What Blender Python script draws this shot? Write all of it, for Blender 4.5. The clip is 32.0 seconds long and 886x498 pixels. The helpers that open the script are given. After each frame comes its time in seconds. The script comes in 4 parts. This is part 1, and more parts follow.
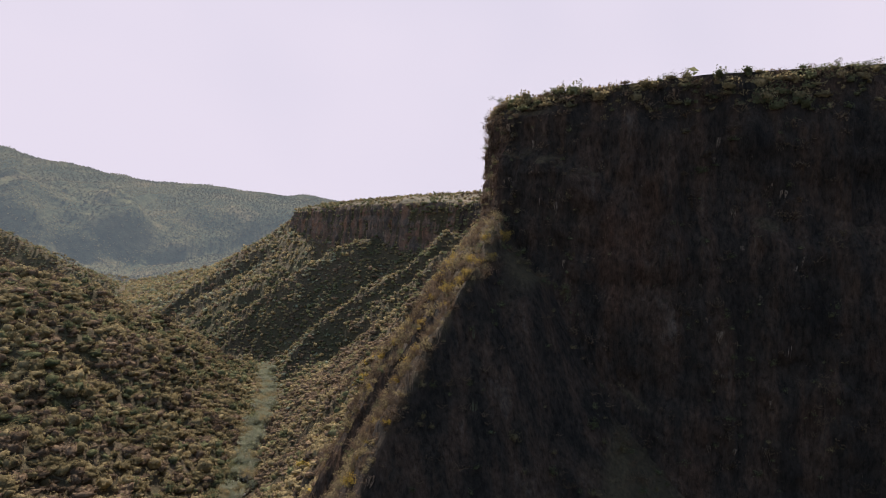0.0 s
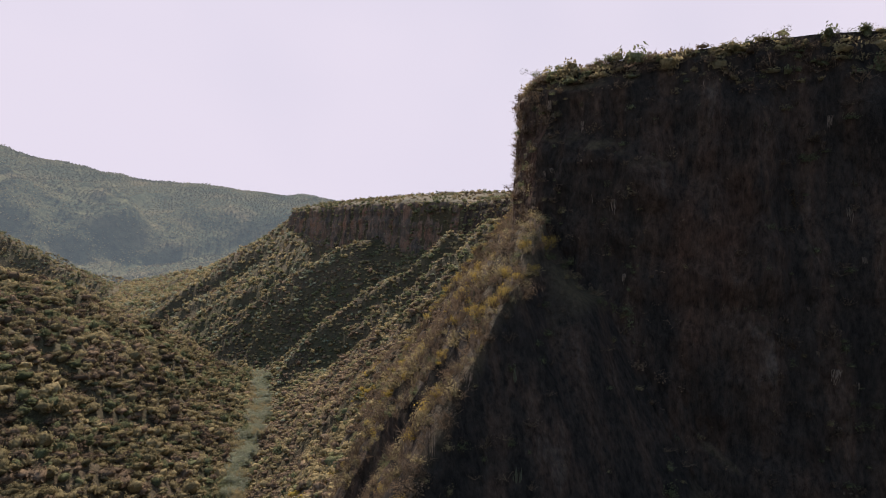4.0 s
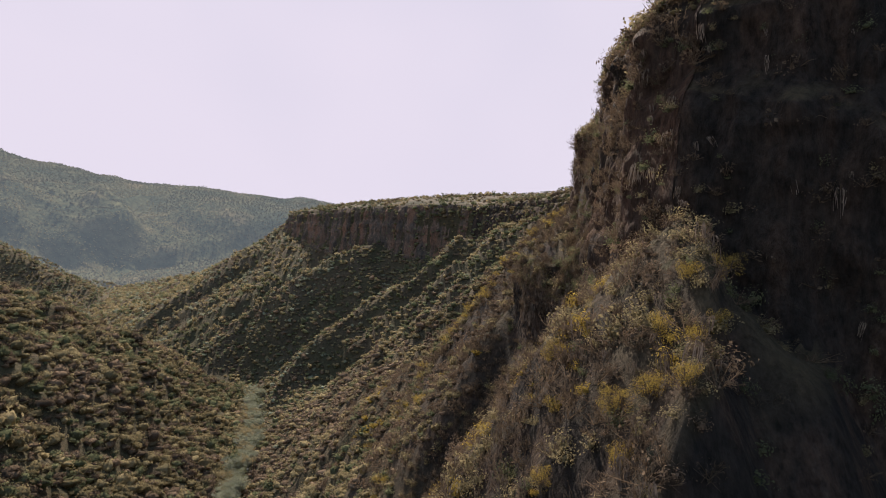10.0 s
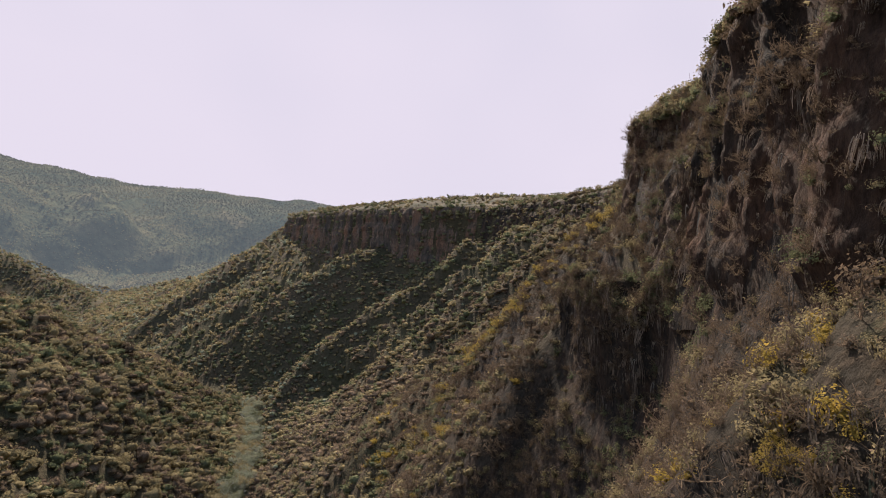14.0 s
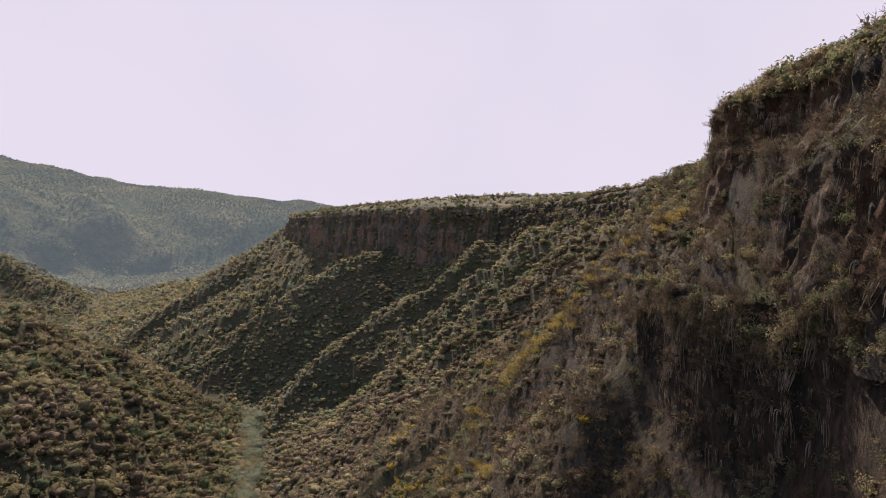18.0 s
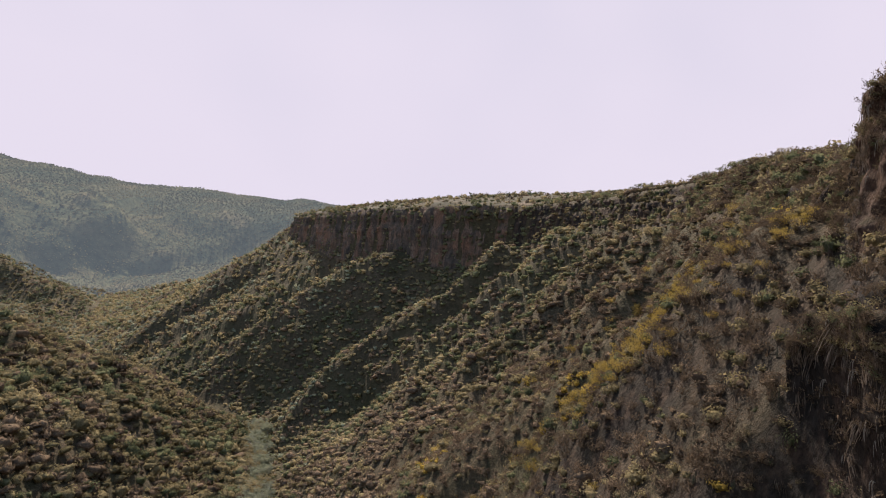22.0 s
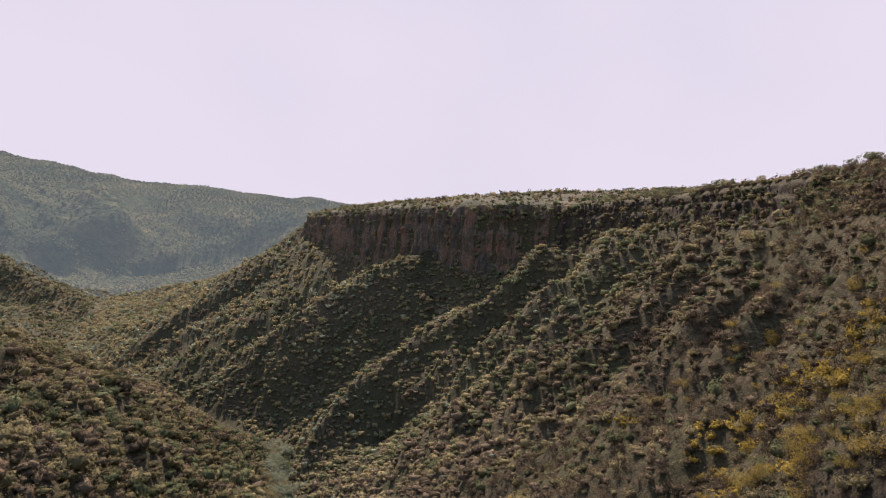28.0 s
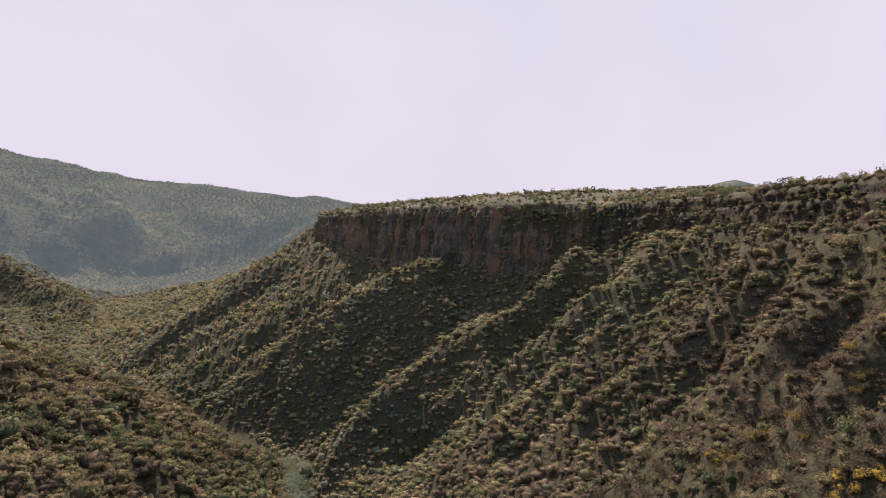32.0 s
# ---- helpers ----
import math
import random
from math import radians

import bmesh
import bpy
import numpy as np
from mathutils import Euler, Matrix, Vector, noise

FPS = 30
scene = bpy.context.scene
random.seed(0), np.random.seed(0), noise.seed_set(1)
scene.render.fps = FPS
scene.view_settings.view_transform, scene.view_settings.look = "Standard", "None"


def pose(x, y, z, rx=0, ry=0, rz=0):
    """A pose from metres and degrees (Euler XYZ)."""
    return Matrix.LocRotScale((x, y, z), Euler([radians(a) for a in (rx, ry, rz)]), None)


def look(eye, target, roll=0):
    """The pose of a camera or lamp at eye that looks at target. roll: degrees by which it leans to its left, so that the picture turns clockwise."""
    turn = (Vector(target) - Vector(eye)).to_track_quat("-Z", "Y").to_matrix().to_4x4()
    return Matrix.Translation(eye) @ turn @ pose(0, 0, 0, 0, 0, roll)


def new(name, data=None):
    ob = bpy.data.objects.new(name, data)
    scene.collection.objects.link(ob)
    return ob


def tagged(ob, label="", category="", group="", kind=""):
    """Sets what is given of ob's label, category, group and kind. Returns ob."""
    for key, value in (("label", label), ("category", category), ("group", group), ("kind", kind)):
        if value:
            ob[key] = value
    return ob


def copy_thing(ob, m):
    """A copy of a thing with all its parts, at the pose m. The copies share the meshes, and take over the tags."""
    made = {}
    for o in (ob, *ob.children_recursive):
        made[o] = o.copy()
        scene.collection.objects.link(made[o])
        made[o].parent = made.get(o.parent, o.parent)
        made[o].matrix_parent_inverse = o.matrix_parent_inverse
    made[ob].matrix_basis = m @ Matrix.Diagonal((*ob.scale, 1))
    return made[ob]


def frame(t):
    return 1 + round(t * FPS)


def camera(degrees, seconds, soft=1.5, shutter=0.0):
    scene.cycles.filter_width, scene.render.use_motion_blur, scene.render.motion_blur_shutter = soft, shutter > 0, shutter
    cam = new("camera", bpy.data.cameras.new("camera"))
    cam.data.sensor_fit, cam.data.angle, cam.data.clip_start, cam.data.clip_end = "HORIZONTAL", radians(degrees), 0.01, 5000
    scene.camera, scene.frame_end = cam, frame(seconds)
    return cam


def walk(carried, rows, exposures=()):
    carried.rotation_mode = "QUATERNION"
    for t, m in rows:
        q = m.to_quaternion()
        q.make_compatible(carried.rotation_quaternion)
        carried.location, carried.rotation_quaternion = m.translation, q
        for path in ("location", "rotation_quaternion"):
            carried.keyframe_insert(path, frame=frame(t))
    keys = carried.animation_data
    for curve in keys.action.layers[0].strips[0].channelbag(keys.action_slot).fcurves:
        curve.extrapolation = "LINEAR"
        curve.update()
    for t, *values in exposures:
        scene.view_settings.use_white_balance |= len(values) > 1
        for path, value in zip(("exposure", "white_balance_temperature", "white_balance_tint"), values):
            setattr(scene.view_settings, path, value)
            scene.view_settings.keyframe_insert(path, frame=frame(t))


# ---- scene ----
cam = camera(68.8, 32.0, soft=0.9)
METRES, EYE, TILT, LEAN, TURN = 240.0, 150.0, -2.9, 0.0, 0.0
ROWS = [
    (0.0, 0.0, 0.0, 0.0, 0.0, 0.0, -0.0),
    (0.5, -0.0017, 0.0138, 0.0008, -0.01, 0.01, -0.02),
    (1.0, -0.0036, 0.0276, 0.0016, -0.02, -0.0, -0.04),
    (1.5, -0.0057, 0.042, 0.0026, -0.02, -0.0, -0.05),
    (2.0, -0.0079, 0.0567, 0.0036, -0.03, -0.01, -0.07),
    (2.5, -0.0101, 0.0716, 0.0044, -0.03, -0.02, -0.07),
    (3.0, -0.0123, 0.0868, 0.0051, -0.04, -0.01, -0.08),
    (3.5, -0.0145, 0.1017, 0.0058, -0.05, -0.01, -0.09),
    (5.5, -0.0244, 0.161, 0.0087, -0.07, 0.09, -0.22),
    (6.0, -0.0271, 0.1766, 0.0095, -0.07, 0.09, -0.23),
    (6.5, -0.0297, 0.1924, 0.0103, -0.09, 0.13, -0.24),
    (7.0, -0.0325, 0.208, 0.011, -0.1, 0.17, -0.25),
    (7.5, -0.0352, 0.2235, 0.0118, -0.12, 0.2, -0.26),
    (8.0, -0.038, 0.239, 0.0124, -0.12, 0.23, -0.28),
    (8.5, -0.0408, 0.254, 0.013, -0.14, 0.27, -0.27),
    (9.0, -0.0435, 0.2692, 0.0134, -0.16, 0.31, -0.27),
    (9.5, -0.0464, 0.2836, 0.0141, -0.17, 0.35, -0.25),
    (10.0, -0.0493, 0.2988, 0.0148, -0.18, 0.36, -0.23),
    (10.5, -0.0528, 0.313, 0.0154, -0.2, 0.41, -0.23),
    (11.0, -0.0564, 0.3278, 0.0162, -0.21, 0.44, -0.22),
    (11.5, -0.0603, 0.3419, 0.0171, -0.24, 0.45, -0.2),
    (12.0, -0.0641, 0.356, 0.0178, -0.26, 0.49, -0.19),
    (12.5, -0.0681, 0.3696, 0.0185, -0.28, 0.52, -0.18),
    (13.0, -0.072, 0.3833, 0.0193, -0.3, 0.55, -0.18),
    (13.5, -0.076, 0.397, 0.0202, -0.32, 0.56, -0.16),
    (14.0, -0.0801, 0.4105, 0.0211, -0.32, 0.58, -0.14),
    (14.5, -0.0844, 0.4238, 0.022, -0.34, 0.59, -0.14),
    (16.5, -0.1032, 0.4752, 0.0255, -0.41, 0.63, -0.11),
    (17.0, -0.1083, 0.4889, 0.0264, -0.42, 0.64, -0.12),
    (17.5, -0.1136, 0.5028, 0.0275, -0.44, 0.62, -0.12),
    (18.0, -0.1192, 0.5168, 0.0287, -0.44, 0.58, -0.11),
    (18.5, -0.1249, 0.531, 0.0297, -0.44, 0.57, -0.13),
    (19.0, -0.1308, 0.5455, 0.0306, -0.43, 0.58, -0.14),
    (19.5, -0.137, 0.5598, 0.0317, -0.44, 0.56, -0.16),
    (20.0, -0.1426, 0.5737, 0.0327, -0.42, 0.54, -0.14),
    (20.5, -0.149, 0.5887, 0.0338, -0.41, 0.53, -0.14),
    (21.0, -0.1553, 0.6038, 0.0348, -0.4, 0.53, -0.14),
    (21.5, -0.1618, 0.6187, 0.0357, -0.39, 0.53, -0.15),
    (22.0, -0.1684, 0.6335, 0.0369, -0.37, 0.52, -0.15),
    (22.5, -0.1752, 0.6481, 0.0381, -0.36, 0.52, -0.15),
    (23.0, -0.1821, 0.663, 0.0393, -0.33, 0.51, -0.15),
    (23.5, -0.1892, 0.678, 0.0406, -0.31, 0.47, -0.15),
    (24.0, -0.1966, 0.693, 0.042, -0.29, 0.46, -0.15),
    (24.5, -0.2041, 0.708, 0.0434, -0.28, 0.45, -0.14),
    (25.0, -0.2115, 0.7236, 0.0447, -0.25, 0.43, -0.12),
    (25.5, -0.2193, 0.739, 0.0459, -0.23, 0.44, -0.13),
    (27.5, -0.2506, 0.8022, 0.0526, -0.12, 0.35, -0.16),
    (28.0, -0.2594, 0.8177, 0.054, -0.11, 0.33, -0.14),
    (28.5, -0.2676, 0.8331, 0.0552, -0.08, 0.33, -0.14),
    (29.0, -0.276, 0.8482, 0.0564, -0.07, 0.31, -0.17),
    (29.5, -0.2843, 0.8633, 0.0576, -0.07, 0.29, -0.17),
    (30.0, -0.2926, 0.8778, 0.0588, -0.05, 0.3, -0.18),
    (30.5, -0.301, 0.892, 0.0601, -0.02, 0.28, -0.19),
    (31.0, -0.3094, 0.9059, 0.0613, 0.01, 0.27, -0.19),
    (31.5, -0.3182, 0.9195, 0.0625, 0.02, 0.27, -0.2),
    (32.0, -0.3271, 0.9328, 0.0636, 0.04, 0.26, -0.2),
]
walk(cam, [(t, pose(0, 0, EYE, TILT, LEAN, TURN) @ pose(METRES * x, METRES * y, METRES * z, 90 + pitch, roll, yaw)) for t, x, y, z, yaw, pitch, roll in ROWS])


# ---- sky and sun ----
SUN_ELEV, SUN_AZ = radians(45), radians(-10)      # azimuth from straight ahead
sun_dir = Vector((math.sin(SUN_AZ) * math.cos(SUN_ELEV), math.cos(SUN_AZ) * math.cos(SUN_ELEV), math.sin(SUN_ELEV)))
sun = new("sun", bpy.data.lights.new("sun", "SUN"))
sun.data.energy, sun.data.angle, sun.data.color = 5.6, radians(0.6), (1.0, 0.87, 0.75)
sun.matrix_world = look(sun_dir * 500, (0, 0, 0))

scene.view_settings.exposure = 0.7

world = bpy.data.worlds.new("world")
scene.world = world
world.use_nodes = True
wn, wl = world.node_tree.nodes, world.node_tree.links
wn.clear()
sky = wn.new("ShaderNodeTexSky")
sky.sky_type, sky.sun_disc = "NISHITA", False
sky.sun_elevation, sky.sun_rotation = SUN_ELEV, SUN_AZ
sky.altitude, sky.air_density, sky.dust_density, sky.ozone_density = 1200, 1.0, 4.0, 1.0
gain = wn.new("ShaderNodeVectorMath")
gain.operation = "SCALE"
gain.inputs["Scale"].default_value = 0.25
cap = wn.new("ShaderNodeVectorMath")
cap.operation = "MINIMUM"
# thin veil of high cloud, slightly greyer in places
veil = wn.new("ShaderNodeTexNoise")
veil.inputs["Scale"].default_value, veil.inputs["Detail"].default_value = 1.6, 3.0
shade = wn.new("ShaderNodeValToRGB")
shade.color_ramp.elements[0].position, shade.color_ramp.elements[0].color = 0.50, (0.492, 0.452, 0.534, 1)
shade.color_ramp.elements[1].position, shade.color_ramp.elements[1].color = 0.80, (0.435, 0.412, 0.500, 1)
wl.new(wn.new("ShaderNodeTexCoord").outputs["Generated"], veil.inputs["Vector"])
wl.new(veil.outputs[0], shade.inputs[0])
wl.new(shade.outputs[0], cap.inputs[1])
back = wn.new("ShaderNodeBackground")
wout = wn.new("ShaderNodeOutputWorld")
wl.new(sky.outputs[0], gain.inputs[0])
wl.new(gain.outputs[0], cap.inputs[0])
wl.new(cap.outputs[0], back.inputs["Color"])
wl.new(back.outputs[0], wout.inputs["Surface"])


# ---- materials ----
def material(name):
    m = bpy.data.materials.new(name)
    m.use_nodes = True
    m.node_tree.nodes.clear()
    return m, m.node_tree.nodes, m.node_tree.links


def ramp(n, stops, mode="LINEAR"):
    r = n.new("ShaderNodeValToRGB")
    e = r.color_ramp.elements
    while len(e) < len(stops):
        e.new(0.5)
    for el, (p, c) in zip(e, stops):
        el.position, el.color = p, (*c, 1)
    r.color_ramp.interpolation = mode
    return r


def tex_noise(n, l, coord, scale, detail=5.0, rough=0.6, stretch=(1, 1, 1)):
    mp = n.new("ShaderNodeMapping")
    mp.inputs["Scale"].default_value = stretch
    t = n.new("ShaderNodeTexNoise")
    t.inputs["Scale"].default_value, t.inputs["Detail"].default_value, t.inputs["Roughness"].default_value = scale, detail, rough
    l.new(coord, mp.inputs[0])
    l.new(mp.outputs[0], t.inputs["Vector"])
    return t


def mix(n, l, fac, a, b, blend="MIX"):
    x = n.new("ShaderNodeMix")
    x.data_type, x.blend_type = "RGBA", blend
    for sock, v in ((x.inputs[0], fac), (x.inputs[6], a), (x.inputs[7], b)):
        if isinstance(v, (int, float)):
            sock.default_value = v
        elif isinstance(v, tuple):
            sock.default_value = (*v, 1)
        else:
            l.new(v, sock)
    return x.outputs[2]


def finish(n, l, color, rough=0.9, height=None, bump=0.5, dist=0.3, spec=0.15):
    p = n.new("ShaderNodeBsdfPrincipled")
    o = n.new("ShaderNodeOutputMaterial")
    p.inputs["Roughness"].default_value = rough
    p.inputs["Specular IOR Level"].default_value = spec
    if isinstance(color, tuple):
        p.inputs["Base Color"].default_value = (*color, 1)
    else:
        l.new(color, p.inputs["Base Color"])
    if height is not None:
        b = n.new("ShaderNodeBump")
        b.inputs["Strength"].default_value, b.inputs["Distance"].default_value = bump, dist
        l.new(height, b.inputs["Height"])
        l.new(b.outputs[0], p.inputs["Normal"])
    l.new(p.outputs[0], o.inputs["Surface"])
    return p


def ground_material():
    """Dry undergrowth, litter and soil between the shrubs."""
    m, n, l = material("dry_undergrowth_and_soil")
    co = n.new("ShaderNodeNewGeometry").outputs["Position"]
    big = tex_noise(n, l, co, 0.03, 4)
    tuft = tex_noise(n, l, co, 0.45, 5, 0.65)
    fine = tex_noise(n, l, co, 1.6, 6, 0.75)
    a = ramp(n, [(0.34, (0.036, 0.032, 0.020)), (0.48, (0.072, 0.056, 0.035)), (0.60, (0.104, 0.078, 0.050)), (0.72, (0.145, 0.104, 0.072))])
    l.new(tuft.outputs[0], a.inputs[0])
    g = ramp(n, [(0.38, (0, 0, 0)), (0.62, (0.75, 0.75, 0.75))])
    l.new(big.outputs[0], g.inputs[0])
    c = mix(n, l, g.outputs[0], a.outputs[0], (0.062, 0.058, 0.030))
    f = ramp(n, [(0.32, (0.35, 0.36, 0.36)), (0.5, (0.9, 0.9, 0.9)), (0.7, (1.5, 1.45, 1.35))])
    l.new(fine.outputs[0], f.inputs[0])
    c = mix(n, l, 1.0, c, f.outputs[0], "MULTIPLY")
    both = mix(n, l, 0.35, tuft.outputs[0], fine.outputs[0])
    finish(n, l, c, 0.95, both, 1.0, 2.2)
    return m


def rock_material(name, lift, red):
    m, n, l = material(name)
    co = n.new("ShaderNodeNewGeometry").outputs["Position"]
    streak = tex_noise(n, l, co, 0.22, 6, 0.65, (1, 1, 0.16))
    patch = tex_noise(n, l, co, 0.07, 4, 0.55, (1, 1, 0.5))
    fine = tex_noise(n, l, co, 1.4, 8, 0.7, (1, 1, 0.45))
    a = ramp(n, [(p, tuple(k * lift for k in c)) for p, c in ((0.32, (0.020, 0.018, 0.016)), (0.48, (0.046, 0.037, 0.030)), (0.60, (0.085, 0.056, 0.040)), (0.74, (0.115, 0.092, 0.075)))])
    l.new(streak.outputs[0], a.inputs[0])
    r = ramp(n, [(0.62 - red, (0, 0, 0)), (0.78 - red, (1, 1, 1))])
    l.new(patch.outputs[0], r.inputs[0])
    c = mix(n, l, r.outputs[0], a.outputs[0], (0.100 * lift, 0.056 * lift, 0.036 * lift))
    f = ramp(n, [(0.34, (0.3, 0.3, 0.3)), (0.5, (0.8, 0.8, 0.8)), (0.68, (1.35, 1.32, 1.3))])
    l.new(fine.outputs[0], f.inputs[0])
    c = mix(n, l, 1.0, c, f.outputs[0], "MULTIPLY")
    # soil and dead grass lie on the ledges
    nz = n.new("ShaderNodeSeparateXYZ")
    l.new(n.new("ShaderNodeNewGeometry").outputs["Normal"], nz.inputs[0])
    flat = ramp(n, [(0.50, (0, 0, 0)), (0.72, (1, 1, 1))])
    l.new(nz.outputs["Z"], flat.inputs[0])
    soil = ramp(n, [(0.35, (0.040, 0.034, 0.020)), (0.65, (0.095, 0.072, 0.044))])
    l.new(fine.outputs[0], soil.inputs[0])
    c = mix(n, l, flat.outputs[0], c, soil.outputs[0])
    finish(n, l, c, 0.9, fine.outputs[0], 1.0, 1.1)
    return m


def leaf_material(name, dark, light, through_light=0.35, haze=None, grain=1.5):
    """Foliage: colour by plant (tint) and by leaf (island), some light passing through; haze adds an emission of that
    colour.
    """
    m, n, l = material(name)
    at = n.new("ShaderNodeAttribute")
    at.attribute_name = "tint"
    isl = n.new("ShaderNodeNewGeometry").outputs["Random Per Island"]
    ad = n.new("ShaderNodeMath")
    ad.operation = "MULTIPLY_ADD"
    l.new(isl, ad.inputs[0])
    ad.inputs[1].default_value = 0.34
    sc = n.new("ShaderNodeMath")
    sc.operation = "MULTIPLY"
    l.new(at.outputs["Fac"], sc.inputs[0])
    sc.inputs[1].default_value = 0.62
    ob_rand = n.new("ShaderNodeMath")
    ob_rand.operation = "MULTIPLY_ADD"
    l.new(n.new("ShaderNodeObjectInfo").outputs["Random"], ob_rand.inputs[0])
    ob_rand.inputs[1].default_value = 0.25
    l.new(sc.outputs[0], ob_rand.inputs[2])
    l.new(ob_rand.outputs[0], ad.inputs[2])
    r0 = ramp(n, [(0.0, dark), (1.0, light)])
    l.new(ad.outputs[0], r0.inputs[0])
    co = n.new("ShaderNodeNewGeometry").outputs["Position"]
    leafy = tex_noise(n, l, co, grain, 5, 0.75)
    spots = ramp(n, [(0.34, (0.55, 0.56, 0.56)), (0.52, (0.97, 0.97, 0.97)), (0.70, (1.38, 1.34, 1.28))])
    l.new(leafy.outputs[0], spots.inputs[0])
    r = n.new("ShaderNodeMix")
    r.data_type, r.blend_type = "RGBA", "MULTIPLY"
    r.inputs[0].default_value = 1.0
    l.new(r0.outputs[0], r.inputs[6])
    l.new(spots.outputs[0], r.inputs[7])
    b = n.new("ShaderNodeBump")
    b.inputs["Strength"].default_value, b.inputs["Distance"].default_value = 1.0, 0.7 / grain
    l.new(leafy.outputs[0], b.inputs["Height"])
    d = n.new("ShaderNodeBsdfDiffuse")
    t = n.new("ShaderNodeBsdfTranslucent")
    l.new(b.outputs[0], d.inputs["Normal"])
    s = n.new("ShaderNodeMixShader")
    s.inputs[0].default_value = through_light
    o = n.new("ShaderNodeOutputMaterial")
    l.new(r.outputs[2], d.inputs["Color"])
    l.new(r.outputs[2], t.inputs["Color"])
    l.new(d.outputs[0], s.inputs[1])
    l.new(t.outputs[0], s.inputs[2])
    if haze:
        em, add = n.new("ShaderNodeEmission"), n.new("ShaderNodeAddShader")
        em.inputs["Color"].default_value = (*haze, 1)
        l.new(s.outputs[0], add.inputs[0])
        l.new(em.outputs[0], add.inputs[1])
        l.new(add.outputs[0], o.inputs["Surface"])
    else:
        l.new(s.outputs[0], o.inputs["Surface"])
    return m


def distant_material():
    """The distant backdrop: wooded mountain slopes more than a kilometre off, their hazy air put in as emission."""
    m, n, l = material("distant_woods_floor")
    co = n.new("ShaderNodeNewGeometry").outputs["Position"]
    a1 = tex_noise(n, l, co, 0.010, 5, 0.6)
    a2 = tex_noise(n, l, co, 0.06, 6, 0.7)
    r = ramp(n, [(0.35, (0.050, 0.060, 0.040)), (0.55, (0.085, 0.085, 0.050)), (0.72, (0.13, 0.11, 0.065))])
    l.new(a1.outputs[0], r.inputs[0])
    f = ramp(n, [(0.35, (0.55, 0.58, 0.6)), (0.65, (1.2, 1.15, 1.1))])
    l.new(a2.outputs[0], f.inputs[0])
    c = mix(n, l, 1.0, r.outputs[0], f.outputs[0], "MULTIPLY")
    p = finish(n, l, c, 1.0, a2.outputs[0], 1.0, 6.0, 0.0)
    p.inputs["Emission Color"].default_value = (*HAZE_GLOW, 1)
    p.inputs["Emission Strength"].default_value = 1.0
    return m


def grass_material():
    m, n, l = material("dry_grass")
    co = n.new("ShaderNodeNewGeometry").outputs["Position"]
    a1 = tex_noise(n, l, co, 0.035, 5, 0.6)
    a2 = tex_noise(n, l, co, 0.5, 6, 0.7)
    r = ramp(n, [(0.36, (0.042, 0.040, 0.024)), (0.52, (0.080, 0.066, 0.042)), (0.72, (0.140, 0.105, 0.072))])
    l.new(a1.outputs[0], r.inputs[0])
    f = ramp(n, [(0.3, (0.55, 0.55, 0.55)), (0.7, (1.2, 1.2, 1.2))])
    l.new(a2.outputs[0], f.inputs[0])
    finish(n, l, mix(n, l, 1.0, r.outputs[0], f.outputs[0], "MULTIPLY"), 0.95, a2.outputs[0], 0.8, 0.5)
    return m


# Bluish emission painted onto the far slopes in place of hazy air.
HAZE_GLOW = (0.052, 0.059, 0.072)
def plain_material(name, dark, light, scale=3.0, rough=0.9):
    m, n, l = material(name)
    co = n.new("ShaderNodeTexCoord").outputs["Object"]
    t = tex_noise(n, l, co, scale, 6, 0.65)
    r = ramp(n, [(0.35, dark), (0.68, light)])
    l.new(t.outputs[0], r.inputs[0])
    finish(n, l, r.outputs[0], rough, t.outputs[0], 0.6, 0.08)
    return m


def water_material():
    m, n, l = material("stream_water")
    co = n.new("ShaderNodeNewGeometry").outputs["Position"]
    t = tex_noise(n, l, co, 1.1, 4, 0.6)
    p = finish(n, l, (0.035, 0.045, 0.035), 0.12, t.outputs[0], 0.6, 0.15, 0.5)
    return m


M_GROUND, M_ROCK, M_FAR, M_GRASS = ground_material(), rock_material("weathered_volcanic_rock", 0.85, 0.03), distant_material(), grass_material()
# The lift also puts haze over the bluff's shaded face into the rock colour.
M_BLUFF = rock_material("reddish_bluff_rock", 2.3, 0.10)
M_CORNER = rock_material("rust_brown_corner_rock", 0.95, 0.17)
M_LEAF = [
    leaf_material("green_foliage", (0.068, 0.076, 0.042), (0.225, 0.228, 0.126), 0.4),
    leaf_material("olive_foliage", (0.110, 0.094, 0.052), (0.390, 0.318, 0.180), 0.42),
    leaf_material("dry_twigs", (0.060, 0.046, 0.033), (0.250, 0.182, 0.126), 0.25),
    leaf_material("yellow_foliage", (0.165, 0.120, 0.034), (0.52, 0.375, 0.095), 0.42),
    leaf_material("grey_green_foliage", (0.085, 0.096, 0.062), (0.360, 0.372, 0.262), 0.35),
    leaf_material("distant_foliage", (0.036, 0.037, 0.022), (0.240, 0.205, 0.115), 0.4, HAZE_GLOW, 0.5),
    leaf_material("hanging_grey_strands", (0.070, 0.054, 0.042), (0.34, 0.268, 0.210), 0.15),
]
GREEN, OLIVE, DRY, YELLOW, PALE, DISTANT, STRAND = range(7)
M_BARK = plain_material("grey_brown_bark", (0.05, 0.04, 0.03), (0.16, 0.125, 0.095), 4.0)
M_PALE_BARK = plain_material("pale_smooth_bark", (0.22, 0.20, 0.17), (0.52, 0.49, 0.43), 3.0)
M_CACTUS = plain_material("hoary_cactus_skin", (0.08, 0.068, 0.056), (0.34, 0.29, 0.24), 5.0)
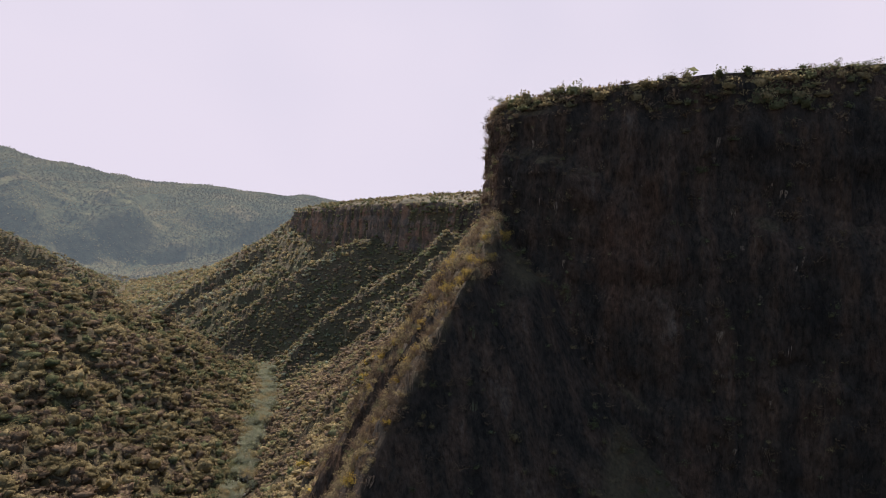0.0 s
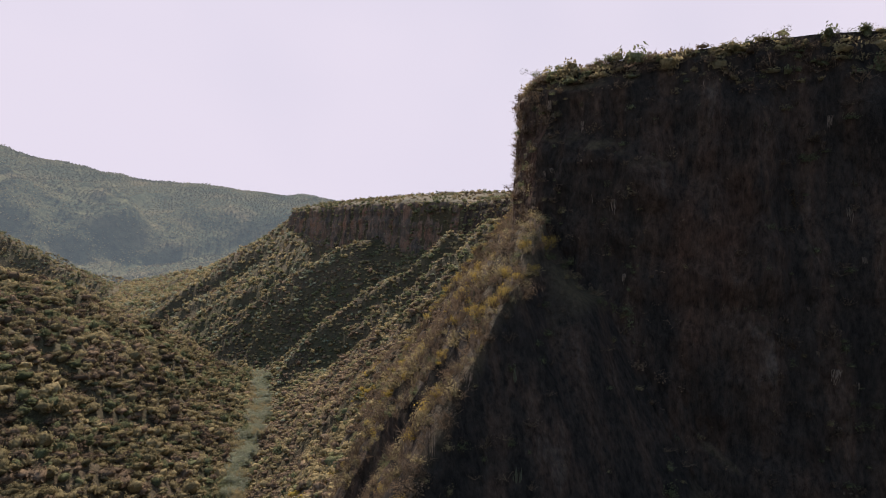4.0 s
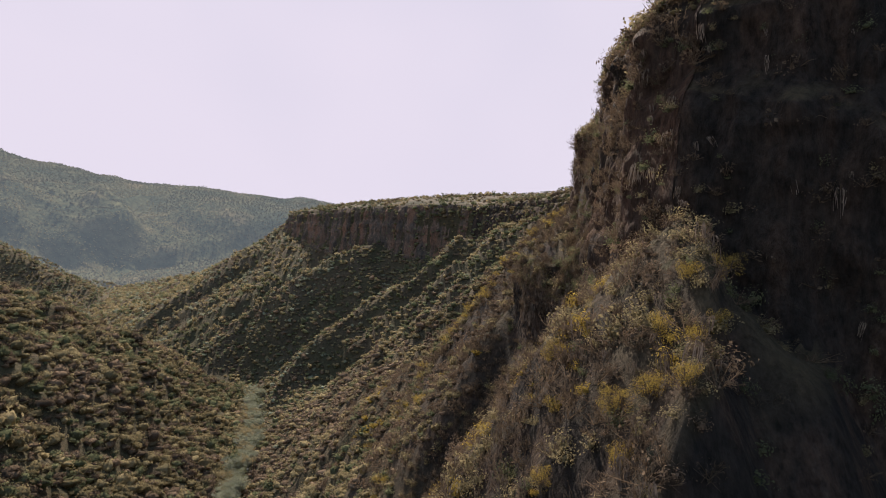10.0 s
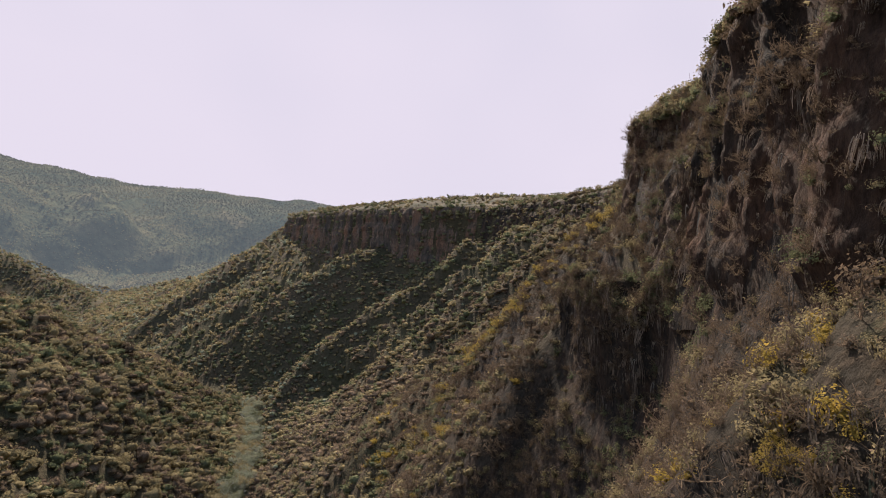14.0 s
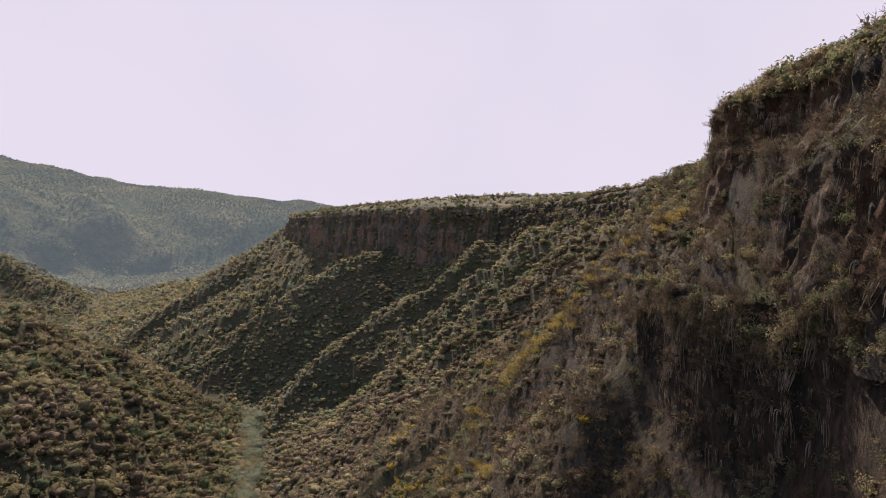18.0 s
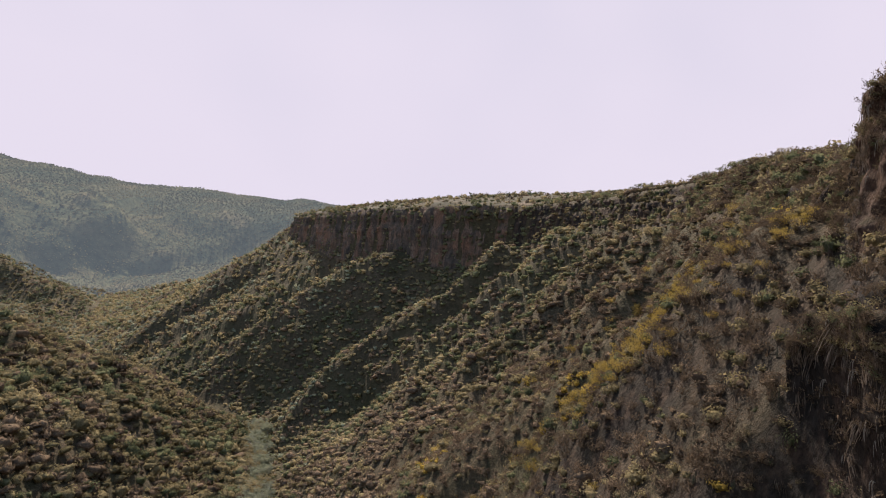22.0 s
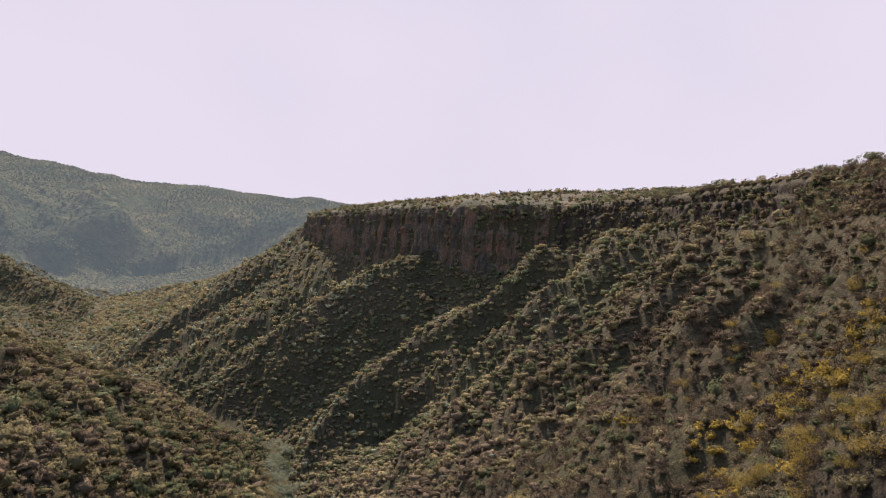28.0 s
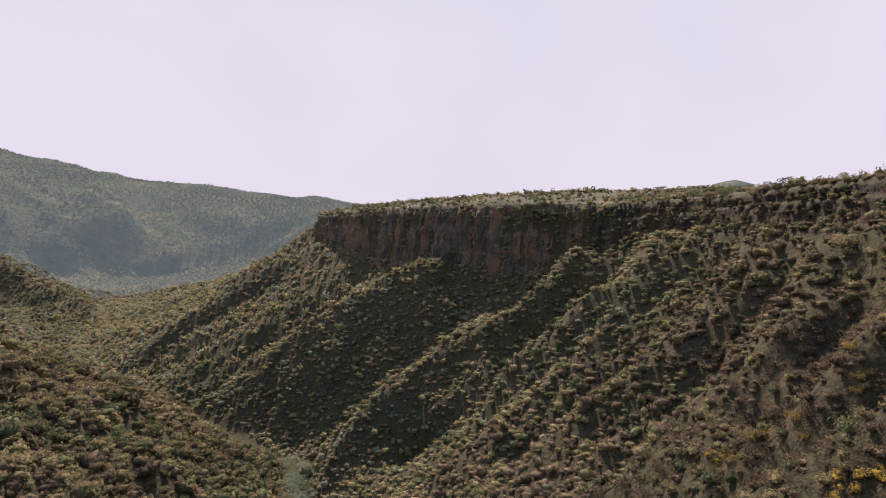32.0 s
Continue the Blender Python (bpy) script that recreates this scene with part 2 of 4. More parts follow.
M_GREEN_CACTUS = plain_material("green_cactus_skin", (0.040, 0.046, 0.030), (0.12, 0.115, 0.075), 5.0)
M_STONE = plain_material("pale_stream_stone", (0.22, 0.205, 0.18), (0.58, 0.55, 0.50), 1.5)
M_RED_STONE = plain_material("rust_brown_stone", (0.05, 0.034, 0.026), (0.15, 0.095, 0.066), 1.2)
M_WATER = water_material()


# ---- the lie of the land ----
def hash01(ix, iy, iz):
    h = (ix * 374761393 + iy * 668265263 + iz * 2147483647 + 1274126177) & 0xFFFFFFFF
    h = ((h ^ (h >> 13)) * 1274126177) & 0xFFFFFFFF
    h = ((h ^ (h >> 16)) * 2246822519) & 0xFFFFFFFF
    return ((h ^ (h >> 15)) & 0xFFFFFF) / float(0xFFFFFF)


def vnoise(x, y, z=None):
    """Smooth value noise from -1 to 1."""
    x, y = np.asarray(x, float), np.asarray(y, float)
    z = np.zeros_like(x) if z is None else np.asarray(z, float)
    ix, iy, iz = (np.floor(v).astype(np.int64) for v in (x, y, z))
    f = [v - np.floor(v) for v in (x, y, z)]
    u = [v * v * v * (v * (v * 6 - 15) + 10) for v in f]
    total = 0
    for a in (0, 1):
        for b in (0, 1):
            for c in (0, 1):
                w = (u[0] if a else 1 - u[0]) * (u[1] if b else 1 - u[1]) * (u[2] if c else 1 - u[2])
                total = total + w * hash01(ix + a, iy + b, iz + c)
    return total * 2 - 1


def fbm(x, y, z=None, octaves=4, gain=0.5):
    total, amp, k = 0, 1.0, 1.0
    for i in range(octaves):
        total = total + amp * vnoise(x * k + 17.3 * i, y * k - 9.1 * i, None if z is None else z * k + 5.7 * i)
        amp, k = amp * gain, k * 2.03
    return total


def smooth(a, b, v):
    t = np.clip((v - a) / (b - a), 0, 1)
    return t * t * (3 - 2 * t)


# canyon rim: x, y, height of the top, height of the cliff's foot, how far the foot stands out
RIM = np.array([
    (330, -60, 26, -75, 20), (220, 40, 26, -75, 19), (140, 97, 26, -72, 18), (92, 117, 25.5, -66, 17), (68, 121, 25, -60, 15), (50, 123, 24.5, -54, 14), (36, 127, 24, -38, 10), (23, 132.5, 24, -12, 8),
    (15.5, 138.5, 23.5, -3, 7), (13.4, 145, 23.5, -5, 4), (13.8, 151, 23.5, -7, 2.6), (14.3, 161, 24, -8, 2.6), (15.4, 172, 24, -10, 3), (17.5, 183, 24, -12, 5), (21.5, 192, 24, -12, 8), (26, 202, 25, -12, 11), (28.5, 212, 25, -11, 12.5), (29, 222, 25, -9, 12.5),
    (29, 236, 25, -6, 10), (30, 252, 24, 0, 7), (37, 268, 12, 2, 7), (44, 295, 14, 2, 10), (56, 325, 18, 5, 12), (66, 362, 21, 6, 13), (71, 400, 20, 3, 13), (73, 437, 19, 0, 13), (70, 490, 18, 0, 12),
    (58, 550, 15, -2, 10), (42, 590, 14, -6, 9), (30, 618, 13, -16, 9), (17, 644, 13, -26, 9), (2, 664, 13, -33, 9), (-25, 684, 13, -37, 9), (-52, 710, 13, -32, 10), (-80, 745, 13, -28, 11), (-120, 800, 12, -38, 11),
    (-165, 880, 11, -32, 12), (-205, 950, 10, -22, 12), (-222, 975, 9, -12, 13), (-215, 1000, 10, -8, 20), (-170, 1050, 12, -8, 30), (-60, 1200, 15, -8, 40), (200, 1500, 15, -8, 40)], float)
# the stream: x, y, height
CREEK = np.array([(-20, -500, -150), (-60, -150, -150), (-75, 0, -150), (-85, 100, -150), (-95, 200, -150), (-104, 300, -150), (-119, 386, -150), (-132, 463, -150), (-148, 545, -150),
                  (-166, 605, -148), (-228, 672, -147), (-330, 760, -146), (-430, 850, -145), (-510, 960, -144), (-566, 1090, -142), (-600, 1200, -138), (-700, 1450, -130), (-900, 1900, -110)], float)
# a ridge across the stream, far up the valley: x, y, height
LEFT_RIDGE = np.array([(-545, 1120, -140), (-610, 1185, -126), (-700, 1255, -110), (-776, 1300, -90), (-844, 1322, -58), (-930, 1330, -16), (-1150, 1330, 30)], float)
# spurs (plus) and gullies (minus) down the slope: line, height, width
SPURS = [(((26, 190), (12, 184), (-4, 178)), -9, 9), (((14, 183), (6, 192), (-2, 204), (-12, 214)), -14, 11), (((11, 122), (-9, 97)), 14, 11), (((30, 275), (-45, 312)), 11, 17), (((-80, 722), (-110, 712), (-175, 708), (-235, 668)), 10, 28), (((8, 632), (-24, 614), (-62, 622), (-100, 612), (-138, 598)), 17, 15),
         (((-50, 688), (-105, 672), (-160, 650)), -7, 15), (((34, 602), (-10, 590), (-50, 580), (-90, 570)), -14, 13), (((40, 528), (5, 520), (-35, 508)), -6, 10), (((45, 565), (15, 547), (-44, 560)), 8, 10), (((60, 522), (20, 503), (-40, 488)), -14, 11), (((62, 424), (30, 405), (12, 398)), -14, 9), (((48, 378), (22, 366)), -8, 8),
         (((64, 470), (20, 448), (-20, 430)), -9, 10), (((66, 352), (0, 345)), -9, 10), (((58, 498), (-30, 465)), 6, 11), (((-200, 925), (-270, 915), (-340, 880)), 7, 34), (((-140, 830), (-200, 790), (-270, 750)), -13, 22),
         (((-215, 390), (-215, 450)), 9, 50), (((-110, 790), (-170, 770), (-250, 720)), 4, 18)]


# rocky spurs that stand out below the bluff: x, y, height of the crest
RIDGES = [np.array(q, float) for q in (
    ((-74, 718, -24), (-89, 711, -27), (-155, 711, -57), (-204, 713, -93), (-264, 720, -138)),
    ((8, 632, -24), (-24, 616, -44), (-50, 608, -58), (-89, 615, -83), (-127, 608, -115)))]

# a lower rock wall across the hollow behind the corner: its upper edge
SCARP = np.array([(4, 243), (7, 232), (8.5, 222), (10, 213), (11.5, 204), (14, 195), (15.5, 188), (15.5, 181), (14, 174)], float)

# the nose of the corner: its crest, falling towards the stream, with a sheer far side
NOSE = np.array([(13, 136.5, 2), (10.5, 126, -1), (5.5, 114, -10), (0.5, 109, -17), (-4, 104, -24.5), (-12.5, 95, -41), (-24, 86, -66), (-40, 75, -100)], float)


def along(P, x, y):
    """Distance to a polyline and its other columns at the nearest place, with the length along it."""
    best = np.full(x.shape, 1e18)
    cols = np.zeros((P.shape[1] - 2 + 1, *x.shape))
    run = 0.0
    for a, b in zip(P[:-1], P[1:]):
        d = b[:2] - a[:2]
        L2 = d @ d
        t = np.clip(((x - a[0]) * d[0] + (y - a[1]) * d[1]) / L2, 0, 1)
        q = (x - a[0] - t * d[0]) ** 2 + (y - a[1] - t * d[1]) ** 2
        near = q < best
        best = np.where(near, q, best)
        for k in range(P.shape[1] - 2):
            cols[k] = np.where(near, a[k + 2] + t * (b[k + 2] - a[k + 2]), cols[k])
        cols[-1] = np.where(near, run + t * math.sqrt(L2), cols[-1])
        run += math.sqrt(L2)
    return np.sqrt(best), cols


def inside(P, x, y):
    odd = np.zeros(x.shape, bool)
    for (x0, y0), (x1, y1) in zip(P, np.roll(P, -1, 0)):
        if y0 != y1:
            odd ^= ((y0 > y) != (y1 > y)) & (x < x0 + (y - y0) / (y1 - y0) * (x1 - x0))
    return odd


SCARP_RUN = np.concatenate([[0], np.cumsum(np.hypot(*np.diff(SCARP, axis=0).T))])
PLATEAU = np.vstack([RIM[:, :2], [(2500, 6000), (6000, 6000), (6000, -6000), (330, -6000)]])
RIDGE_BACK = np.vstack([LEFT_RIDGE[:, :2], [(-1150, 3000), (-545, 3000)]])
LEFT_SIDE = np.vstack([CREEK[:, :2], [(-1300, 6000), (-9000, 6000), (-9000, -6000), (-20, -6000)]])


CLIFF_OUT, CLIFF_DOWN = [0, 0.10, 0.18, 0.42, 0.52, 0.68, 1.0], [0, 0.10, 0.30, 0.40, 0.62, 0.88, 1.0]


def cliff_fall(c):
    """Share of the cliff's height lost at share c of its reach."""
    return np.interp(c, CLIFF_OUT, CLIFF_DOWN)


def beyond_nose(x, y):
    """On the sheer side of the nose, which the mesa shades."""
    return (x + 1.8 * vnoise(x / 5, y / 5) > np.interp(y, NOSE[::-1, 1], NOSE[::-1, 0])) & (y < 137)


def height(x, y):
    x, y = np.asarray(x, float), np.asarray(y, float)
    dr, (zt, zb, w, s) = along(RIM, x, y)
    dc, (zc, sc) = along(CREEK, x, y)
    plat, left = inside(PLATEAU, x, y), inside(LEFT_SIDE, x, y)
    rough = fbm(x / 34, y / 34, octaves=4)
    # canyon side below the rim
    t = np.clip((dr - w) / np.maximum(dr - w + dc + 9 * smooth(4, 45, dc), 1), 0, 1)
    fall = np.interp(t, [0, 0.13, 0.3, 0.5, 0.75, 0.93, 1], [0, 0.16, 0.36, 0.58, 0.84, 0.985, 1])
    slope = zb + (zc - zb) * fall
    env = np.sin(np.pi * np.clip(t, 0, 1)) ** 0.7
    slope = slope + env * (4.0 * rough + 3.8 * vnoise(s / 38, t * 1.5) + 3.4 * vnoise(s / 16, t * 1.6))
    fine = 1.0 * fbm(x / 12, y / 12, octaves=2)
    slope = slope + fine * np.minimum(env * 2, 1)
    bumps = 0
    u = x + 5 * vnoise(x / 26 + 5, y / 26) + 2.5 * vnoise(x / 9, y / 9 + 8)
    v = y + 6 * vnoise(x / 26, y / 26 + 9) + 2.5 * vnoise(x / 9 + 4, y / 9)
    u, v = np.where(y > 330, u, x), np.where(y > 330, v, y)
    for line, h, wd in SPURS:
        d, _ = along(np.array(line, float), u, v)
        bumps = bumps + h * np.exp(-(d / wd) ** 2)
    slope = slope + bumps * np.minimum(env * 3, 1)
    for crest in RIDGES:
        d, (zr, _) = along(crest, u, v)
        slope = np.maximum(slope, zr + 2 + 2.0 * vnoise(x / 14, y / 14) - 1.0 * d)
    dn, (zn, _) = along(NOSE, x, y)
    sheer = beyond_nose(x, y)
    zn = zn + 1.6 * vnoise(x / 7, y / 7) + 0.8 * vnoise(x / 3, y / 3)
    slope = np.maximum(slope, zn - np.where(sheer, 2.3, 0.95) * dn - np.where(sheer, 0, 0.012) * dn ** 2)
    ds, (run,) = along(SCARP, x, y)
    below = np.where(x * 0.95 + y * 0.3 < np.interp(run, SCARP_RUN, SCARP @ (0.95, 0.3)), ds, -ds)
    ends = smooth(1, 14, run) * smooth(SCARP_RUN[-1], SCARP_RUN[-1] - 14, run)
    slope = slope + ends * (8 * smooth(-34, -9, below) * smooth(-1, -5, below) - 10 * smooth(-5, -1, below) * smooth(32, 6, below))
    wall = zt - (zt - zb) * cliff_fall(np.clip(dr / w, 0, 1))
    canyon = np.where(dr < w, wall, slope)
    # plateau
    top = zt + 10 * (1 - np.exp(-dr / 45)) * smooth(560, 720, y) + 5 * (1 - np.exp(-dr / 60)) + 1.2 * fbm(x / 20, y / 20, octaves=3) * np.minimum(dr / 6, 1)
    # hills across the stream
    g = np.interp(dc - 6, [-6, 8, 30, 50, 73, 95, 140, 165, 250, 400, 900], [0, 2, 18, 34, 51, 67, 90, 98, 111, 120, 126])
    g = g * (1 - 0.62 * smooth(625, 770, y)) - 8 * smooth(470, 600, y) * smooth(40, 110, dc) - 16 * smooth(800, 950, y) * smooth(40, 140, dc)
    hill = zc + g + bumps * smooth(5, 60, dc) + (1.3 * fine + 7 * rough + 3 * vnoise(x / 60, y / 60)) * smooth(5, 70, dc)
    hill = np.where((y > 1000) & (x < -540), np.maximum(hill - 0.75 * np.maximum(y - 1165 + (x + 570) * 0.40, 0) - 8 * smooth(950, 1150, y), -150), hill)
    dl, (zl, _) = along(LEFT_RIDGE, x, y)
    hill = np.maximum(hill, zl - np.where(inside(RIDGE_BACK, x, y), 0.4, 0.62) * dl + 4 * rough)
    z = np.where(plat, top, np.where(left, hill, canyon))
    # the far wooded mountain
    a = x / np.maximum(y, 1)
    sky_h = np.interp(a, [-1.2, -0.685, -0.597, -0.475, -0.335, -0.213, -0.16, -0.05, 0.3], [0.16, 0.109, 0.084, 0.0600, 0.0455, 0.0325, 0.022, 0.0, -0.02]) * 2200
    up = smooth(1330, 2250, y) * 0.5 + 0.5 * np.clip((y - 1330) / 900, 0, 1)
    far = -140 + (sky_h + 140) * up - np.maximum(y - 2250, 0) * 0.06
    far = far + (50 * fbm(x / 260, y / 360, octaves=4) + 170 * (0.42 - np.abs(vnoise(x / 190 + 0.5 * vnoise(x / 120, y / 120), y / 520 + 3)))) * smooth(1330, 1550, y) * (1 - smooth(1650, 2050, y) * 0.9)
    z = np.where((y > 1200) & (x < 300), np.maximum(z, far), z)
    # a low mesa far off behind the plateau
    z = np.maximum(z, np.where(y > 2500, 146 * smooth(190, 20, np.hypot((x - 1150) * 0.8, (y - 3000) * 0.5)) + 28, -999))
    return z + EYE


def span(*stops):
    """Coordinates with a step that changes from stop to stop: (start, step), ..., end."""
    out = [stops[0][0]]
    for (a, st), nxt in zip(stops[:-1], stops[1:]):
        b = nxt[0] if isinstance(nxt, tuple) else nxt
        k = max(1, round((b - a) / st))
        out += [a + (b - a) * i / k for i in range(1, k + 1)]
    return np.array(out)


def mesh_of(name, verts, faces, mats, mat_index=None, tint=None, smooth_shade=False):
    """A mesh from arrays; faces all with the same number of corners."""
    me = bpy.data.meshes.new(name)
    verts, faces = np.asarray(verts, np.float32), np.asarray(faces, np.int32)
    nf, k = faces.shape
    me.vertices.add(len(verts))
    me.vertices.foreach_set("co", verts.ravel())
    me.loops.add(nf * k)
    me.loops.foreach_set("vertex_index", faces.ravel())
    me.polygons.add(nf)
    me.polygons.foreach_set("loop_start", np.arange(0, nf * k, k, dtype=np.int32))
    for m in mats:
        me.materials.append(m)
    if mat_index is not None:
        me.polygons.foreach_set("material_index", np.asarray(mat_index, np.int32))
    me.polygons.foreach_set("use_smooth", np.array(np.broadcast_to(smooth_shade, nf), bool))
    if tint is not None:
        at = me.attributes.new("tint", "FLOAT", "POINT")
        at.data.foreach_set("value", np.asarray(tint, np.float32))
    me.update(calc_edges=True)
    me.validate()
    return me


def grid_faces(nu, nv):
    i, j = np.meshgrid(np.arange(nu - 1), np.arange(nv - 1), indexing="ij")
    a = (i * nv + j).ravel()
    return np.stack([a, a + nv, a + nv + 1, a + 1], 1)


gx = span((-5000, 400), (-1800, 26), (-700, 12), (-420, 4), (-60, 1.5), (90, 5), (200, 40), (600, 60), (1700, 400), 5000)
gy = span((-3000, 400), (-600, 60), (0, 12), (84, 1.6), (320, 2.6), (720, 4), (1000, 9), (1300, 14), (2400, 90), (3600, 350), 5000)
X, Y = np.meshgrid(gx, gy, indexing="ij")
Z = height(X, Y)
ground_faces = grid_faces(len(gx), len(gy))
cy = Y.ravel()[ground_faces].mean(1)
cx = X.ravel()[ground_faces].mean(1)
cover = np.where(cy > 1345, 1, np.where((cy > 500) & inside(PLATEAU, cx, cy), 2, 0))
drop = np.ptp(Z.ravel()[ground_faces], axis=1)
# Steep ground is rock, its dark tone also standing for shade between the shrubs.
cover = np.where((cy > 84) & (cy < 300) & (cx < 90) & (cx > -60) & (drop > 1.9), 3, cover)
# Past the nose, dark rock replaces soil: the mesa's shade in the ground colour.
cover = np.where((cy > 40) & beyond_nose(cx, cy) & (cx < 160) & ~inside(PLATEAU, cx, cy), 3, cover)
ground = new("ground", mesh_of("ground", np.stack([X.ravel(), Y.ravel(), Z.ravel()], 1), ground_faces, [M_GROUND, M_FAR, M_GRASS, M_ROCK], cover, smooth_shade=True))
tagged(ground, "dry brown canyon ground with steep wooded sides", "ground", kind="structure")


# ---- cliffs along the rim ----
def rim_at(s):
    """Place, outward normal and columns of the rim at lengths s along it, with its corners rounded."""
    seg = np.hypot(*np.diff(RIM[:, :2], axis=0).T)
    cum = np.concatenate([[0], np.cumsum(seg)])
    pos = np.stack([np.interp(s, cum, RIM[:, k]) for k in range(5)], 1)
    a = np.stack([np.interp(s - 7, cum, RIM[:, k]) for k in range(2)], 1)
    b = np.stack([np.interp(s + 7, cum, RIM[:, k]) for k in range(2)], 1)
    d = b - a
    d /= np.maximum(np.hypot(d[:, 0], d[:, 1]), 1e-6)[:, None]
    nrm = np.stack([-d[:, 1], d[:, 0]], 1)
    return pos, nrm


RIM_CUM = np.concatenate([[0], np.cumsum(np.hypot(*np.diff(RIM[:, :2], axis=0).T))])


def cliff_points(s, v, pillars=0.0):
    """Points of the rock face at lengths s and shares v of the way down (arrays of one shape)."""
    pos, nrm = rim_at(s.ravel())
    pos, nrm = pos.reshape(*s.shape, 5), nrm.reshape(*s.shape, 2)
    fall = np.clip(v, 0, 1)
    out = np.interp(fall, CLIFF_DOWN, CLIFF_OUT) * pos[..., 4]
    z = pos[..., 2] + (pos[..., 3] - pos[..., 2]) * v
    x0, y0 = pos[..., 0] + nrm[..., 0] * out, pos[..., 1] + nrm[..., 1] * out
    big = fbm(x0 / 13, y0 / 13, z / 26, 3)
    col = 1 - np.abs(vnoise(s / 4.2 + 0.3 * vnoise(s / 9, z / 9), z / 40)) * 2
    tall = 1 - np.abs(vnoise(s / 13 + 0.4 * vnoise(s / 30, z / 30), z / 90)) * 2 + 0.5 * vnoise(s / 6, z / 60)
    ledge = vnoise(s / 22, z / 4.5)
    small = fbm(x0 / 2.6, y0 / 2.6, z / 3.4, 3)
    off = 0.5 + 1.1 * big + 1.0 * col + 0.6 * ledge + 0.6 * small + pillars * tall
    off = off * np.clip(np.sin(np.pi * np.clip(v, 0.03, 0.97)) * 3, 0.15, 1)
    # the corner leans out over its foot
    brow = (1.4 * smooth(139, 148, pos[..., 1]) * smooth(187, 172, pos[..., 1]) + 1.6 * smooth(200, 212, pos[..., 1]) * smooth(262, 250, pos[..., 1])) * (pos[..., 0] < 34)
    off = off + brow * np.interp(v, [0, 0.1, 0.3, 0.42, 0.52, 1], [0.85, 1, 0.85, 0.35, 0.05, 0])
    off = np.where(v < 0, 0.85 * brow + v * (40 + 45 * brow), off)
    return np.stack([x0 + nrm[..., 0] * off, y0 + nrm[..., 1] * off, z + EYE], -1)


def cliff(name, s0, s1, ds, rows, label, rock=None, pillars=0.0):
    s, v = np.meshgrid(np.arange(s0, s1 + ds, ds), np.linspace(-0.03, 1.06, rows), indexing="ij")
    P = cliff_points(s, v, pillars)
    ob = new(name, mesh_of(name, P.reshape(-1, 3), grid_faces(*s.shape), [rock or M_ROCK], smooth_shade=True))
    return tagged(ob, label, "cliff", kind="structure")


def s_of(x, y):
    return float(along(RIM, np.array([float(x)]), np.array([float(y)]))[1][-1][0])


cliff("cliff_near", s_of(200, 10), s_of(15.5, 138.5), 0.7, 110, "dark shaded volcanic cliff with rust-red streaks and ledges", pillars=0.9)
cliff("cliff_corner", s_of(15.5, 138.5), s_of(36, 280), 0.6, 90, "rust-brown overhanging rock corner and knob", M_CORNER, 0.9)
def low_wall(name, label):
    """The rock wall under SCARP, from its upper edge down to the hollow."""
    run = np.arange(4.0, SCARP_RUN[-1], 0.6)
    x, y = np.interp(run, SCARP_RUN, SCARP[:, 0]), np.interp(run, SCARP_RUN, SCARP[:, 1])
    dx, dy = np.gradient(x), np.gradient(y)
    nx, ny = dy / np.hypot(dx, dy), -dx / np.hypot(dx, dy)
    nx, ny = (np.convolve(np.pad(q, 8, "edge"), np.ones(17) / 17, "valid") for q in (nx, ny))
    nx, ny = -np.abs(nx), np.where(nx > 0, -ny, ny)
    top, foot = np.minimum(height(x - nx * 7, y - ny * 7), EYE - 11 + 3.5 * vnoise(run / 6, run * 0) + 2.0 * vnoise(run / 2.3, run * 0 + 7)) + 0.3, height(x + nx * 3, y + ny * 3) - 4
    S, v = np.meshgrid(run, np.linspace(-0.05, 1, 62), indexing="ij")
    z = top[:, None] + (foot - top)[:, None] * np.maximum(v, 0)
    taper = smooth(4, 26, S)
    out = -2.5 + taper * (3.9 - 1.9 * v) + np.minimum(v, 0) * 200 + np.sin(np.pi * np.clip(v, 0.02, 1)) ** 0.5 * (0.9 * fbm(S / 7, z / 16, octaves=3) + 0.5 * vnoise(S / 2.6, z / 30) + 0.3 * fbm(S / 1.3, z / 1.6, octaves=2))
    P = np.stack([x[:, None] + nx[:, None] * out, y[:, None] + ny[:, None] * out, z], -1)
    ob = new(name, mesh_of(name, P.reshape(-1, 3), grid_faces(*S.shape), [M_ROCK], smooth_shade=True))
    tagged(ob, label, "cliff", kind="structure")
    return P, np.stack([nx, ny], 1)


WALL, WALL_OUT = low_wall("cliff_low", "dark shaded rock wall hung with grey cacti")
cliff("cliff_middle", s_of(36, 280), s_of(42, 650), 1.6, 24, "low broken rock band below a wooded rim")
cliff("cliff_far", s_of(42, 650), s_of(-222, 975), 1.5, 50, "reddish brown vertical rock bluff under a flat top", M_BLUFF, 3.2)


# ---- plants ----
rng = np.random.default_rng(7)


